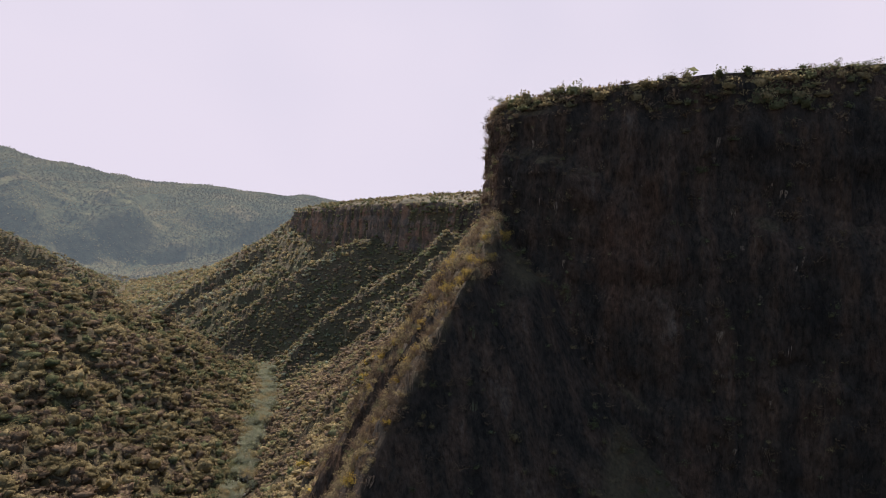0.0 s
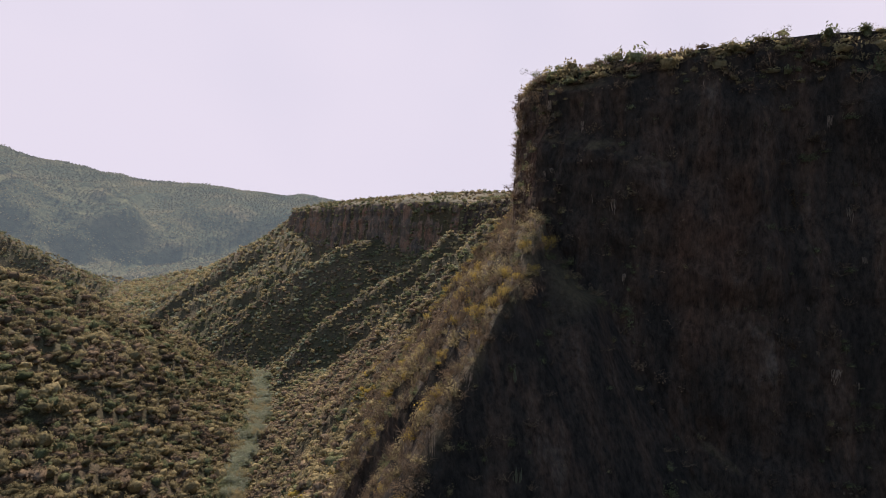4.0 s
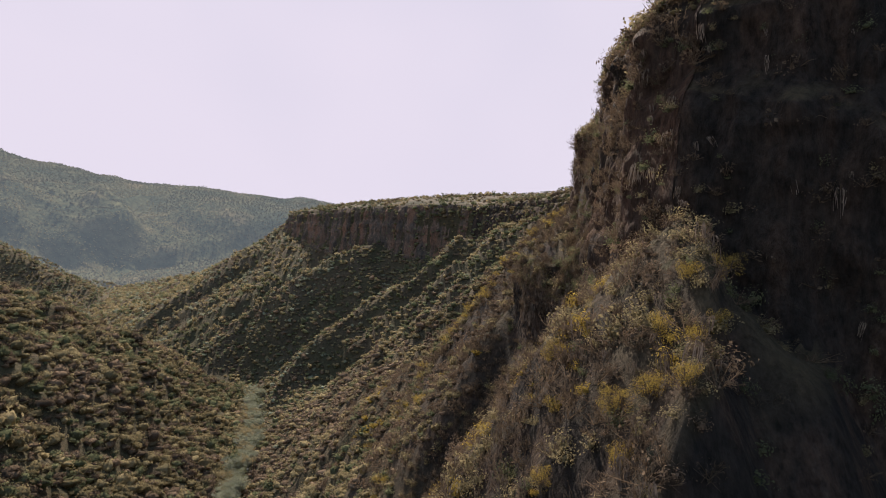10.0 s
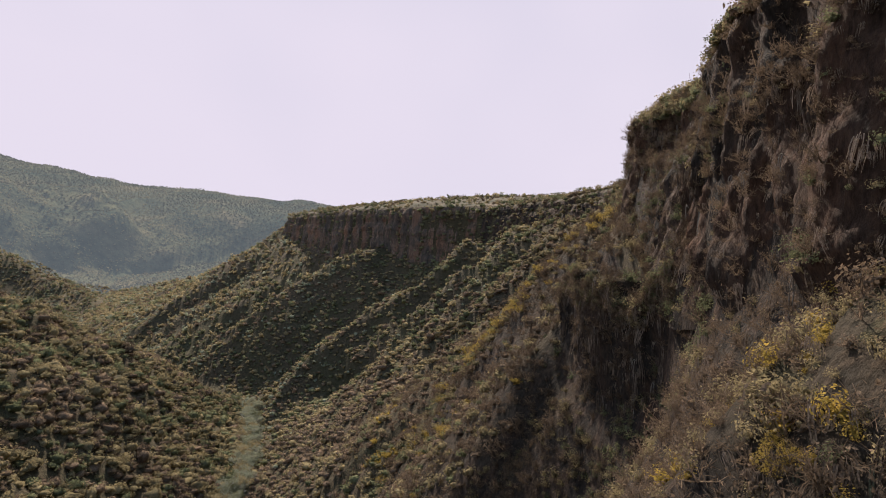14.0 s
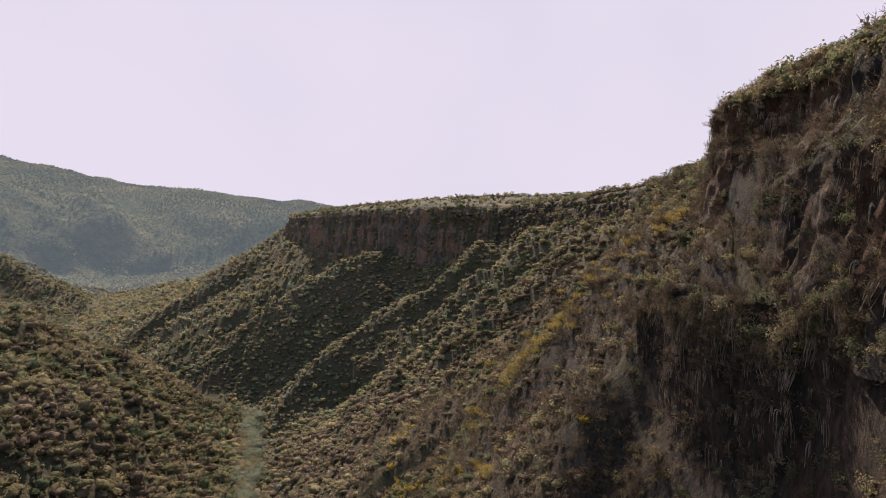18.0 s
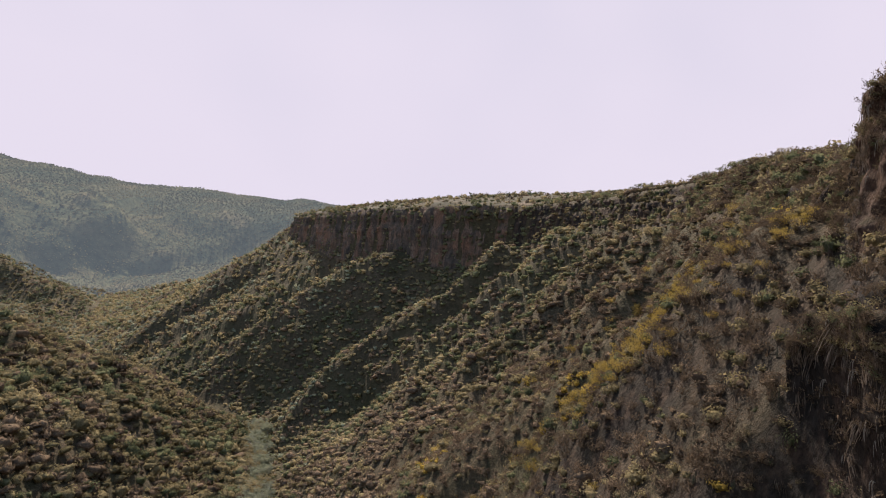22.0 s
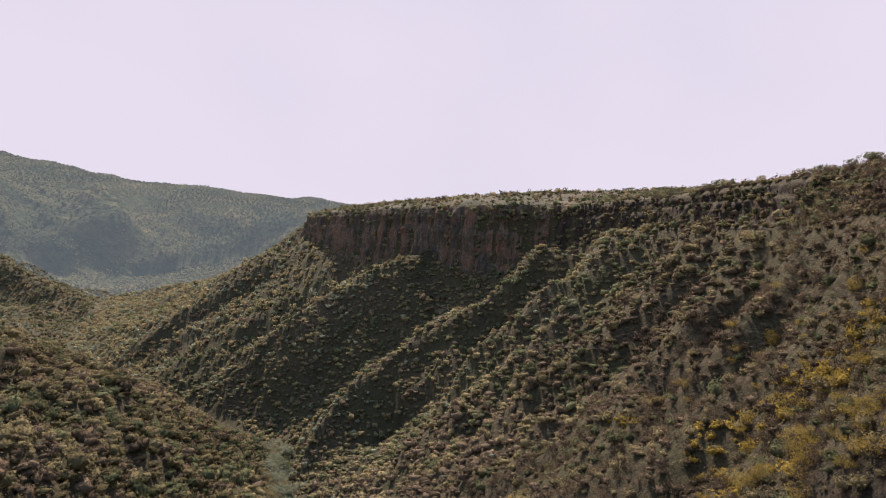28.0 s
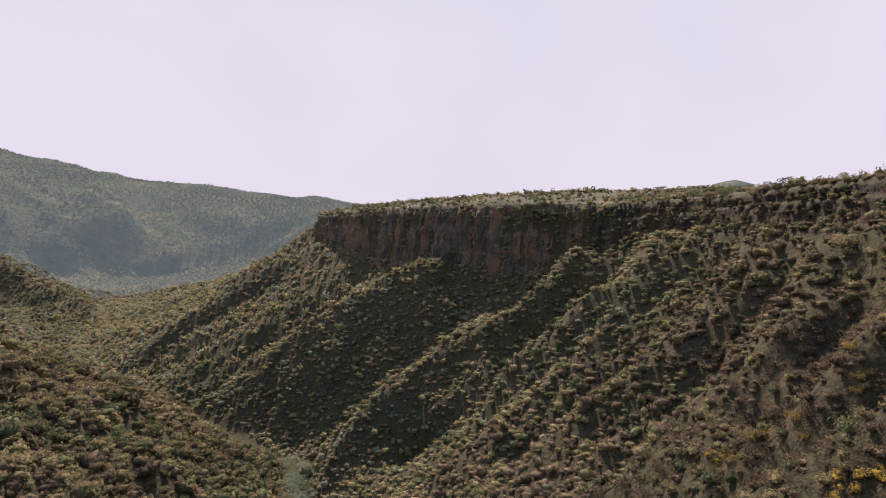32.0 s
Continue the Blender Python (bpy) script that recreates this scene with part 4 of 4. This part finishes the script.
grow("hanging_strands", DRAPE, WALL[k], 1.8, 4.2, (0, 0, 0, 0, 0, 0, 1), "grey strands hanging in curtains down the rock wall")

# yellow drifts between the other shrubs
def in_drift(x, y):
    return on_slope(x, y) & (fbm(x / 16 + 0.5 * y / 16, y / 26 + 11, octaves=2) > 0.14) & (x > -0.55 * (y - 290) - 28) & (x < -0.45 * (y - 290) + 44)


p = strew(-45, 46, 262, 400, 2.6, in_drift)
grow("yellow_scrub", NEAR_CROWN, p, 2.4, 4.2, (0, 0.18, 0, 0.82, 0), "drifts of golden yellow scrub on the slope", 0.2)
p = strew(-16, 12, 96, 150, 2.4, lambda x, y: on_slope(x, y) & ~shaded_side(x, y) & (fbm(x / 7 + 3, y / 7, octaves=2) > 0.42))
grow("yellow_scrub", CLOSE_CROWN, p, 1.6, 3.0, (0, 0.3, 0, 0.7, 0), "golden yellow scrub along the crest of the spur", 0.1)
# thin cover on land that the flight leaves aside
p = strew(-340, -20, -80, 112, 7.5, lambda x, y: on_slope(x, y) | side(x, y)[2])
grow("slope_woods", FAR_CROWN, p, 4.5, 8, (0.25, 0.42, 0.3, 0.03, 0), "low dry woods on the canyon side")
p = strew(20, 260, 60, 560, 8, lambda x, y: side(x, y)[0] < -13)
grow("plateau_bushes", FAR_CROWN, p, 3, 6, (0.4, 0.4, 0.2, 0, 0), "scattered bushes on the flat top of the mesa")

# the hollow beside the knob is thick with hanging growth
s0, s1 = s_of(19, 184), s_of(29, 226)
# Tint lowered further: shade of the hollow painted into its shrubs.
grow("cliff_shrubs", CLOSE_BARE, on_cliff(330, s0, s1, 0.25, 1.0), 1.4, 3.0, (0.1, 0.1, 0.8, 0, 0), "bare shrubs crowding the hollow", -0.38)
grow("cliff_shrubs", CLOSE_CROWN, on_cliff(60, s0, s1, 0.2, 1.0), 1.0, 2.2, (0.7, 0.2, 0.1, 0, 0), "green shrubs in the hollow, tinted dark for shade", -0.3)
grow("hanging_strands", DRAPE, on_cliff(220, s0, s1, 0.2, 0.95), 1.6, 3.4, (0, 0, 0, 0, 0, 0, 1), "grey strands hanging in the hollow")
grow("hanging_strands", DRAPE, on_cliff(70, S_CORNER - 4, S_RECESS, 0.3, 0.95), 1.2, 2.4, (0, 0, 0, 0, 0, 0, 1), "grey strands hanging down the rock corner")
grow("cliff_shrubs", CLOSE_BARE, on_cliff(200, S_CORNER - 4, S_RECESS, 0.05, 1), 1.4, 2.8, (0.15, 0.15, 0.7, 0, 0), "bare shrubs on the rock corner", -0.2)

# low scrub along the top of the near mesa
s0 = rng.uniform(S_FACE, S_RECESS, 700)
pos, nrm = rim_at(s0)
b = rng.uniform(-0.8, 4.0, len(s0))
p = np.stack([pos[:, 0] - nrm[:, 0] * b, pos[:, 1] - nrm[:, 1] * b], 1)
p = np.column_stack([p, height(p[:, 0], p[:, 1])])
grow("rim_shrubs", NEAR_CROWN, p[::2], 2.0, 4.2, (0.3, 0.55, 0.15, 0, 0), "olive scrub along the top of the cliff", 0.15)
grow("rim_shrubs", NEAR_BARE, p[1::2], 1.8, 3.6, (0.0, 0.3, 0.7, 0, 0), "bare scrub along the top of the cliff")

# thick growth over the rock band beyond the knob, and over the edge of the low wall
s0, s1 = S_BEND - 12, s_of(72, 430)
grow("cliff_shrubs", NEAR_CROWN, on_cliff(520, s0, s1, -0.05, 1.05), 1.8, 4.0, (0.4, 0.3, 0.3, 0, 0), "dark green shrubs over the broken rock band", -0.15)
grow("cliff_shrubs", NEAR_BARE, on_cliff(620, s0, s1, -0.05, 1.05), 2.0, 4.2, (0, 0.15, 0.85, 0, 0), "bare shrubs over the broken rock band", -0.2)
p = WALL[rng.integers(0, len(WALL), 760), rng.integers(0, 12, 760)]
grow("bare_shrubs", CLOSE_BARE, p[:420], 1.8, 3.6, (0, 0.1, 0.9, 0, 0), "bare brown shrubs along the edge of the low wall", -0.1)
grow("leafy_shrubs", CLOSE_CROWN, p[420:], 1.6, 3.2, (0.4, 0.3, 0.3, 0, 0), "dark green shrubs along the edge of the low wall", -0.2)
grow("hanging_strands", DRAPE, p[::2], 2.0, 4.0, (0, 0, 0, 0, 0, 0, 1), "grey strands hanging over the edge of the low wall", 0.1)

# thin cover beside and below the start of the flight
p = strew(-340, -60, 112, 330, 6.5, lambda x, y: side(x, y)[2] & ~(wedge(x, y) & (y > 170)))
grow("hill_woods", FAR_CROWN, p, 5, 8.5, (0.25, 0.42, 0.32, 0.01, 0), "scrub woods on the hillside across the stream")
p = strew(-34, 170, -90, 108, 4.5, lambda x, y: on_slope(x, y) & (side(x, y)[0] > 0) & ~close_by(x, y))
# Cliff's shade put into this scrub by a darker tint.
grow("slope_woods", MID_CROWN, p, 3, 5.5, (0.45, 0.35, 0.2, 0, 0), "scrub at the foot of the shaded cliff, tinted dark for shade", -0.2)


# ---- single plants and stones ----
def tube(path, radii, sides=6):
    """Vertices and quads of a round stem along a path."""
    path, radii = np.asarray(path, float), np.asarray(radii, float)
    d = np.gradient(path, axis=0)
    d /= np.maximum(np.linalg.norm(d, axis=1), 1e-9)[:, None]
    ref = np.where(np.abs(d[:, 2:3]) > 0.9, np.array([[1.0, 0, 0]]), np.array([[0, 0, 1.0]]))
    a = np.cross(d, ref)
    a /= np.linalg.norm(a, axis=1)[:, None]
    b = np.cross(d, a)
    ang = np.arange(sides) * 2 * np.pi / sides
    ring = path[:, None] + radii[:, None, None] * (a[:, None] * np.cos(ang)[None, :, None] + b[:, None] * np.sin(ang)[None, :, None])
    n = len(path)
    i, j = np.meshgrid(np.arange(n - 1), np.arange(sides), indexing="ij")
    k = (j + 1) % sides
    f = np.stack([i * sides + j, i * sides + k, (i + 1) * sides + k, (i + 1) * sides + j], -1).reshape(-1, 4)
    return ring.reshape(-1, 3), f


def join(pieces):
    vs, fs, base = [], [], 0
    for v, f in pieces:
        vs.append(v)
        fs.append(f + base)
        base += len(v)
    return np.concatenate(vs), np.concatenate(fs)


def part(name, vf, mat, parent, label="", tint=None, shade=True):
    v, f = vf
    ob = new(name, mesh_of(name, v, f, [mat], tint=None if tint is None else np.full(len(v), tint), smooth_shade=shade))
    ob.parent = parent
    return tagged(ob, label)


def bent(p0, p1, sag, n=6, wander=0.05):
    t = np.linspace(0, 1, n)[:, None]
    p = np.asarray(p0) * (1 - t) + np.asarray(p1) * t
    p[:, 2] += sag * np.sin(np.pi * t[:, 0])
    p[1:-1] += rng.normal(0, wander, (n - 2, 3))
    return p


def tree(name, label, category, high, wide, leaves, leaf_mat, bark, flat=0.6, trunk=0.35, leaf=0.16, limbs=6, tint=0.5, group="", lean=0.0):
    """A tree about `high` metres tall at the origin: trunk, limbs, and a crown of leaf sprays round the limb ends."""
    root = tagged(new(name), label, category, group)
    fork = high * trunk
    top = np.array([lean * fork, rng.normal(0, 0.1), fork])
    part("trunk", tube(bent((0, 0, -0.8), top, 0, 6, 0.05 * wide * 0.2), np.linspace(0.055, 0.036, 6) * high ** 0.9), bark, root)
    ends = []
    for i in range(limbs):
        a = 2 * np.pi * (i + rng.uniform(-0.3, 0.3)) / limbs
        r = wide * 0.5 * rng.uniform(0.45, 0.9)
        e = np.array([r * np.cos(a) + lean * high * 0.5, r * np.sin(a), high * rng.uniform(0.62, 0.9)])
        path = bent(top, e, -0.06 * high, 6, 0.03 * wide)
        arms = [tube(path, np.linspace(0.026, 0.008, 6) * high, 5)]
        ends.append(e)
        for _ in range(2):
            q = path[rng.integers(2, 5)]
            e2 = q + rng.normal(0, 1, 3) * (wide * 0.17, wide * 0.17, high * 0.06) + (0, 0, high * 0.12)
            arms.append(tube(bent(q, e2, 0, 4, 0.02 * wide), np.linspace(0.012, 0.004, 4) * high, 4))
            ends.append(e2)
        part("limb", join(arms), bark, root)
    ends = np.array(ends)
    k = rng.integers(0, len(ends), leaves)
    d = rng.normal(0, 1, (leaves, 3))
    d /= np.linalg.norm(d, axis=1)[:, None]
    rad = wide * rng.uniform(0.13, 0.21, len(ends))
    pos = ends[k] + d * (rad[k] * rng.uniform(0.3, 1.0, leaves) ** 0.5)[:, None] * (1, 1, flat)
    part("crown", sprays(pos, d + (0, 0, 0.5) + rng.normal(0, 0.5, (leaves, 3)), leaf * rng.uniform(0.6, 1.3, leaves)), leaf_mat, root, tint=tint, shade=False)
    return root


def spread_copies(kinds, places, lo=0.8, hi=1.2, sink=0.1):
    """The first of each kind goes to a place itself, the others are copies."""
    used = set()
    for i, q in enumerate(places):
        k = kinds[i % len(kinds)]
        m = Matrix.Translation((q[0], q[1], q[2] - sink)) @ Matrix.Rotation(rng.uniform(0, 6.28), 4, "Z") @ Matrix.Scale(rng.uniform(lo, hi), 4)
        if i < len(kinds):
            k.matrix_basis = m
        else:
            copy_thing(k, m)


def stand(pts):
    pts = np.asarray(pts, float)
    return np.stack([pts[:, 0], pts[:, 1], height(pts[:, 0], pts[:, 1])], 1)


def along_rim(n, s0, s1, back0, back1):
    s = np.sort(rng.uniform(s0, s1, n))
    pos, nrm = rim_at(s)
    b = rng.uniform(back0, back1, n)
    return stand(np.stack([pos[:, 0] - nrm[:, 0] * b, pos[:, 1] - nrm[:, 1] * b], 1))


# trees along the edge of the near mesa
edge = [tree("rim_tree", "small spreading green tree on the cliff edge", "tree", h, w, 520, M_LEAF[k], M_BARK, 0.55, 0.3, 0.13, 6, 0.5, "trees on the rim", ln)
        for h, w, k, ln in ((3.4, 4.0, GREEN, 0.2), (2.8, 3.4, OLIVE, -0.2), (4.2, 4.6, GREEN, 0.1), (2.4, 3.0, OLIVE, 0.0), (3.0, 4.2, GREEN, -0.3))]
spread_copies(edge, np.vstack([along_rim(118, S_FACE, S_KNOB, -0.3, 3.5)]), 0.5, 0.95)
spread_copies([tree("rim_tree", "tall dark tree on the cliff edge", "tree", 4.8, 5.4, 900, M_LEAF[GREEN], M_BARK, 0.7, 0.15, 0.13, 7, 0.2, "trees on the rim", -0.15)], stand([(71, 122), (77, 120.5), (53, 124.5), (60, 124), (46, 127), (14.5, 146), (14.5, 150)]), 0.7, 1.0, 0.6)
crest = [tree("rim_tree", "twiggy half-bare tree on the cliff edge", "tree", h, w, 160, M_LEAF[DRY], M_BARK, 0.8, 0.25, 0.09, 7, 0.4, "trees on the rim") for h, w in ((3.6, 3.4), (3.0, 2.8))]
spread_copies(crest, along_rim(26, S_FACE, S_KNOB, 0.5, 6.0), 0.55, 0.95)
spread_copies([tree("rim_tree", "wind-swept tree with a flat crown on the knob", "tree", 4.2, 5.6, 420, M_LEAF[GREEN], M_BARK, 0.3, 0.4, 0.15, 6, 0.4, "trees on the knob", -0.35)],
              stand([(30, 256), (29.5, 249), (33, 262), (29.5, 240), (30, 230), (30, 221), (31, 212), (31, 204), (33, 236), (34, 226)]), 0.45, 0.85)
skyline = [tree("rim_tree", "low round tree on the wooded rim", "tree", h, w, 300, M_LEAF[k], M_BARK, 0.6, 0.3, 0.24, 6, 0.4, "trees on the far rim") for h, w, k in ((4.4, 5.4, OLIVE), (5.0, 6.4, GREEN), (3.8, 5.0, DRY))]
spread_copies(skyline, along_rim(60, S_BEND, S_BLUFF, -3.0, 10.0), 0.7, 1.25)
flat_trees = [tree("thorn_tree", "flat-topped thorn tree standing on the dry plateau", "tree", 4.6, 7.5, 220, M_LEAF[GREEN], M_BARK, 0.28, 0.45, 0.34, 6, 0.3, "trees on the plateau")]
spread_copies(flat_trees, stand([(97, 754), (103, 762), (118, 735), (122, 742), (134, 728), (88, 780), (60, 790), (30, 800), (146, 700), (20, 760), (-20, 800), (75, 800), (-60, 860), (128, 680), (112, 650)]), 0.6, 1.1)
round_tree = tree("round_tree", "large round pale olive tree below the rim", "tree", 7.5, 9.0, 900, M_LEAF[OLIVE], M_BARK, 0.8, 0.3, 0.26, 8, 0.9)
round_tree.matrix_basis = Matrix.Translation(stand([(55, 440)])[0] - (0, 0, 0.4))

# yellow-flowering shrubs in drifts
gold = [tree("yellow_shrub", "bright yellow shrub in flower on the slope", "shrub", h, w, 1000, M_LEAF[YELLOW], M_BARK, 0.9, 0.15, 0.062, 8, tn, "yellow shrubs") for h, w, tn in ((2.6, 3.0, 0.6), (3.2, 3.4, 0.8), (2.2, 3.2, 0.4))]
lush = [tree("yellow_shrub", "golden yellow shrub in full flower on the spur", "shrub", h, w, 2600, M_LEAF[YELLOW], M_BARK, 1.2, 0.15, 0.046, 9, tn, "yellow shrubs") for h, w, tn in ((3.0, 2.6, 0.5), (3.6, 3.0, 0.7), (2.6, 2.8, 0.35))]
spread_copies(lush, stand([(12, 126.5), (5.4, 122), (8, 123.5), (3, 117), (0.5, 115), (9, 120), (-1, 133), (4, 113), (-2, 127), (1, 119), (-4, 121), (6.5, 118)]), 0.7, 1.1)
drift = []
for cx, cyy, nn, rx, ry, tw in ((21, 268, 5, 3, 3, 0), (3, 290, 56, 8, 15, -0.6), (-12, 305, 12, 8, 9, -0.6), (20, 330, 18, 9, 16, -0.5), (30, 362, 16, 8, 14, -0.4), (2, 318, 14, 10, 10, -0.6), (-40, 330, 12, 14, 18, -0.5), (12, 380, 8, 9, 9, -0.5), (-18, 272, 8, 6, 8, -0.4), (-30, 240, 8, 8, 12, 0)):
    a, b = rng.normal(0, 0.8, nn), rng.normal(0, 0.8, nn)
    drift += [(cx + rx * u + tw * ry * w, cyy + ry * w) for u, w in zip(a, b)]
spread_copies(gold, stand(drift), 0.7, 1.3)

# pale trees along the stream
pale = [tree("stream_tree", "pale grey-green tree with whitish limbs beside the stream", "tree", h, w, 700, M_LEAF[kd], M_PALE_BARK, 0.7, 0.3, 0.28, 8, tn, "trees along the stream") for h, w, tn, kd in ((8, 7, 0.55, PALE), (10, 8, 0.9, PALE), (6, 6, 0.3, PALE), (8, 8, 0.7, OLIVE), (7, 7, 0.8, GREEN))]
banks = []
for i in range(170):
    q = rng.uniform(320, 618)
    cx = np.interp(q, CREEK[:, 1], CREEK[:, 0])
    banks.append((cx + rng.choice([-1, 1]) * (0.5 + abs(rng.normal(0, 2.8))), q))
spread_copies(pale, stand(banks), 0.7, 1.2, 0.4)


# hoary cacti that arch out of the rock and hang down
def hanging_stem(out, rise, drop, side_way, r):
    t = np.linspace(0, 1, 11)
    x = out * np.minimum(t * 2.2, 1) ** 0.8 + 0.15 * np.maximum(t - 0.5, 0)
    z = rise * np.sin(np.pi * np.minimum(t * 1.7, 1)) - drop * np.maximum(t - 0.28, 0) ** 1.25 / 0.72 ** 1.25
    y = side_way * t + 0.06 * np.sin(t * 9)
    return tube(np.stack([x, y, z], 1), r * np.interp(t, [0, 0.2, 0.9, 1], [0.8, 1, 0.85, 0.2]), 6)


def hanging_cactus(specs, label):
    root = tagged(new("hanging_cactus"), label, "cactus", "cacti on the cliff")
    for out, rise, drop, sw, r in specs:
        part("stem", hanging_stem(out, rise, drop, sw, r), M_CACTUS, root)
    return root


hang = [hanging_cactus([(rng.uniform(0.5, 1.3), rng.uniform(0.3, 1.1), rng.uniform(0.9, 3.4), rng.uniform(-0.8, 0.8), rng.uniform(0.05, 0.085)) for _ in range(k)], "grey hairy cactus arching out and hanging down the cliff") for k in (1, 2, 3, 4, 3, 2)]


def hang_on(n, s0, s1, v0, v1, first):
    s, v = rng.uniform(s0, s1, n), rng.uniform(v0, v1, n)
    q = cliff_points(s, v)
    _, nrm = rim_at(s)
    for i in range(n):
        m = Matrix.Translation(Vector(q[i]) - Vector((nrm[i, 0], nrm[i, 1], 0)) * 0.25) @ Matrix.Rotation(math.atan2(nrm[i, 1], nrm[i, 0]) + rng.uniform(-0.7, 0.7), 4, "Z") @ Matrix.Scale(rng.uniform(0.4, 0.9), 4)
        k = hang[i % len(hang)]
        if first and i < len(hang):
            k.matrix_basis = m
        else:
            copy_thing(k, m)


hang_on(190, S_RECESS - 4, S_KNOB + 12, 0.08, 0.98, True)
hang_on(36, S_CORNER - 2, S_RECESS - 4, 0.15, 0.98, False)


for i in range(110):
    a, b = rng.integers(2, len(WALL) - 2), rng.integers(3, 52)
    m = Matrix.Translation(Vector(WALL[a, b]) - Vector((*WALL_OUT[a], 0)) * 0.2) @ Matrix.Rotation(math.atan2(WALL_OUT[a, 1], WALL_OUT[a, 0]) + rng.uniform(-0.7, 0.7), 4, "Z") @ Matrix.Scale(rng.uniform(0.5, 1.0), 4)
    copy_thing(hang[i % len(hang)], m)


# upright cacti in clumps on the sunlit spur
def column_cactus(k):
    root = tagged(new("column_cactus"), "clump of tall dark green columnar cactus", "cactus", "columnar cacti")
    for i in range(k):
        h, a, r = rng.uniform(1.6, 3.8), rng.uniform(0, 6.28), rng.uniform(0.15, 0.7)
        t = np.linspace(0, 1, 7)
        p = np.stack([r * np.cos(a) * np.minimum(t * 3, 1), r * np.sin(a) * np.minimum(t * 3, 1), h * t - 0.2], 1)
        part("stem", tube(p, 0.11 * np.interp(t, [0, 0.15, 0.9, 1], [0.8, 1, 0.95, 0.3]), 8), M_GREEN_CACTUS, root)
    return root


columns = [column_cactus(k) for k in (4, 6, 8)]
spots = np.stack([rng.uniform(-14, 14, 46), rng.uniform(102, 250, 46)], 1)
keep = side(spots[:, 0], spots[:, 1])
spots = spots[(keep[0] > keep[1] * 0.9)]
spread_copies(columns, stand(spots), 0.55, 0.95)


# stones
def boulder(name, label, size, mat, group=""):
    bm = bmesh.new()
    bmesh.ops.create_icosphere(bm, subdivisions=2, radius=0.5)
    seed = rng.uniform(0, 50)
    for v in bm.verts:
        k = 1 + 0.35 * noise.noise(v.co * 1.7 + Vector((seed, 0, 0))) + 0.15 * noise.noise(v.co * 4 + Vector((0, seed, 0)))
        v.co = Vector((v.co.x * size[0], v.co.y * size[1], v.co.z * size[2])) * k
    me = bpy.data.meshes.new(name)
    bm.to_mesh(me)
    bm.free()
    me.materials.append(mat)
    return tagged(new(name, me), label, "boulder", group)


def water_edge(k):
    yy = np.arange(300, 640, 2.0)
    xx = np.interp(yy, CREEK[:, 1], CREEK[:, 0]) + 1.6 * vnoise(yy / 14, yy * 0)
    w = 0.8 + 0.6 * vnoise(yy / 9, yy * 0 + 4)
    return np.stack([xx + k * w, yy, np.full(len(yy), EYE - 149.2) + np.interp(yy, [300, 545, 605, 640], [0, 0, 1.6, 2.4])], 1)


rows = np.stack([water_edge(k) for k in (-1, -0.4, 0.4, 1)], 1)
tagged(new("water", mesh_of("water", rows.reshape(-1, 3), grid_faces(rows.shape[0], 4), [M_WATER], smooth_shade=True)), "shallow glinting stream between stones", "stream", kind="structure")
stones = [boulder("boulder", "pale rounded boulder in the stream bed", s, M_STONE, "boulders in the stream") for s in ((1.6, 1.2, 0.9), (2.4, 1.8, 1.3), (1.1, 1.3, 0.8))]
bed = []
for i in range(130):
    q = rng.uniform(330, 630)
    bed.append((np.interp(q, CREEK[:, 1], CREEK[:, 0]) + rng.normal(0, 3.2), q))
spread_copies(stones, stand(bed) + (0, 0, 0.4), 0.6, 1.5)
slabs = [boulder("rock_slab", "rust-brown fallen slab at the cliff's foot", s, M_RED_STONE, "fallen slabs") for s in ((3.2, 2.0, 2.4), (2.0, 1.6, 1.2))]
spread_copies(slabs, stand([(8, 158), (6, 164), (9, 170), (4, 152), (3, 146), (7, 176), (2, 158), (10, 184), (1, 168)]), 0.3, 0.6, 0.35)
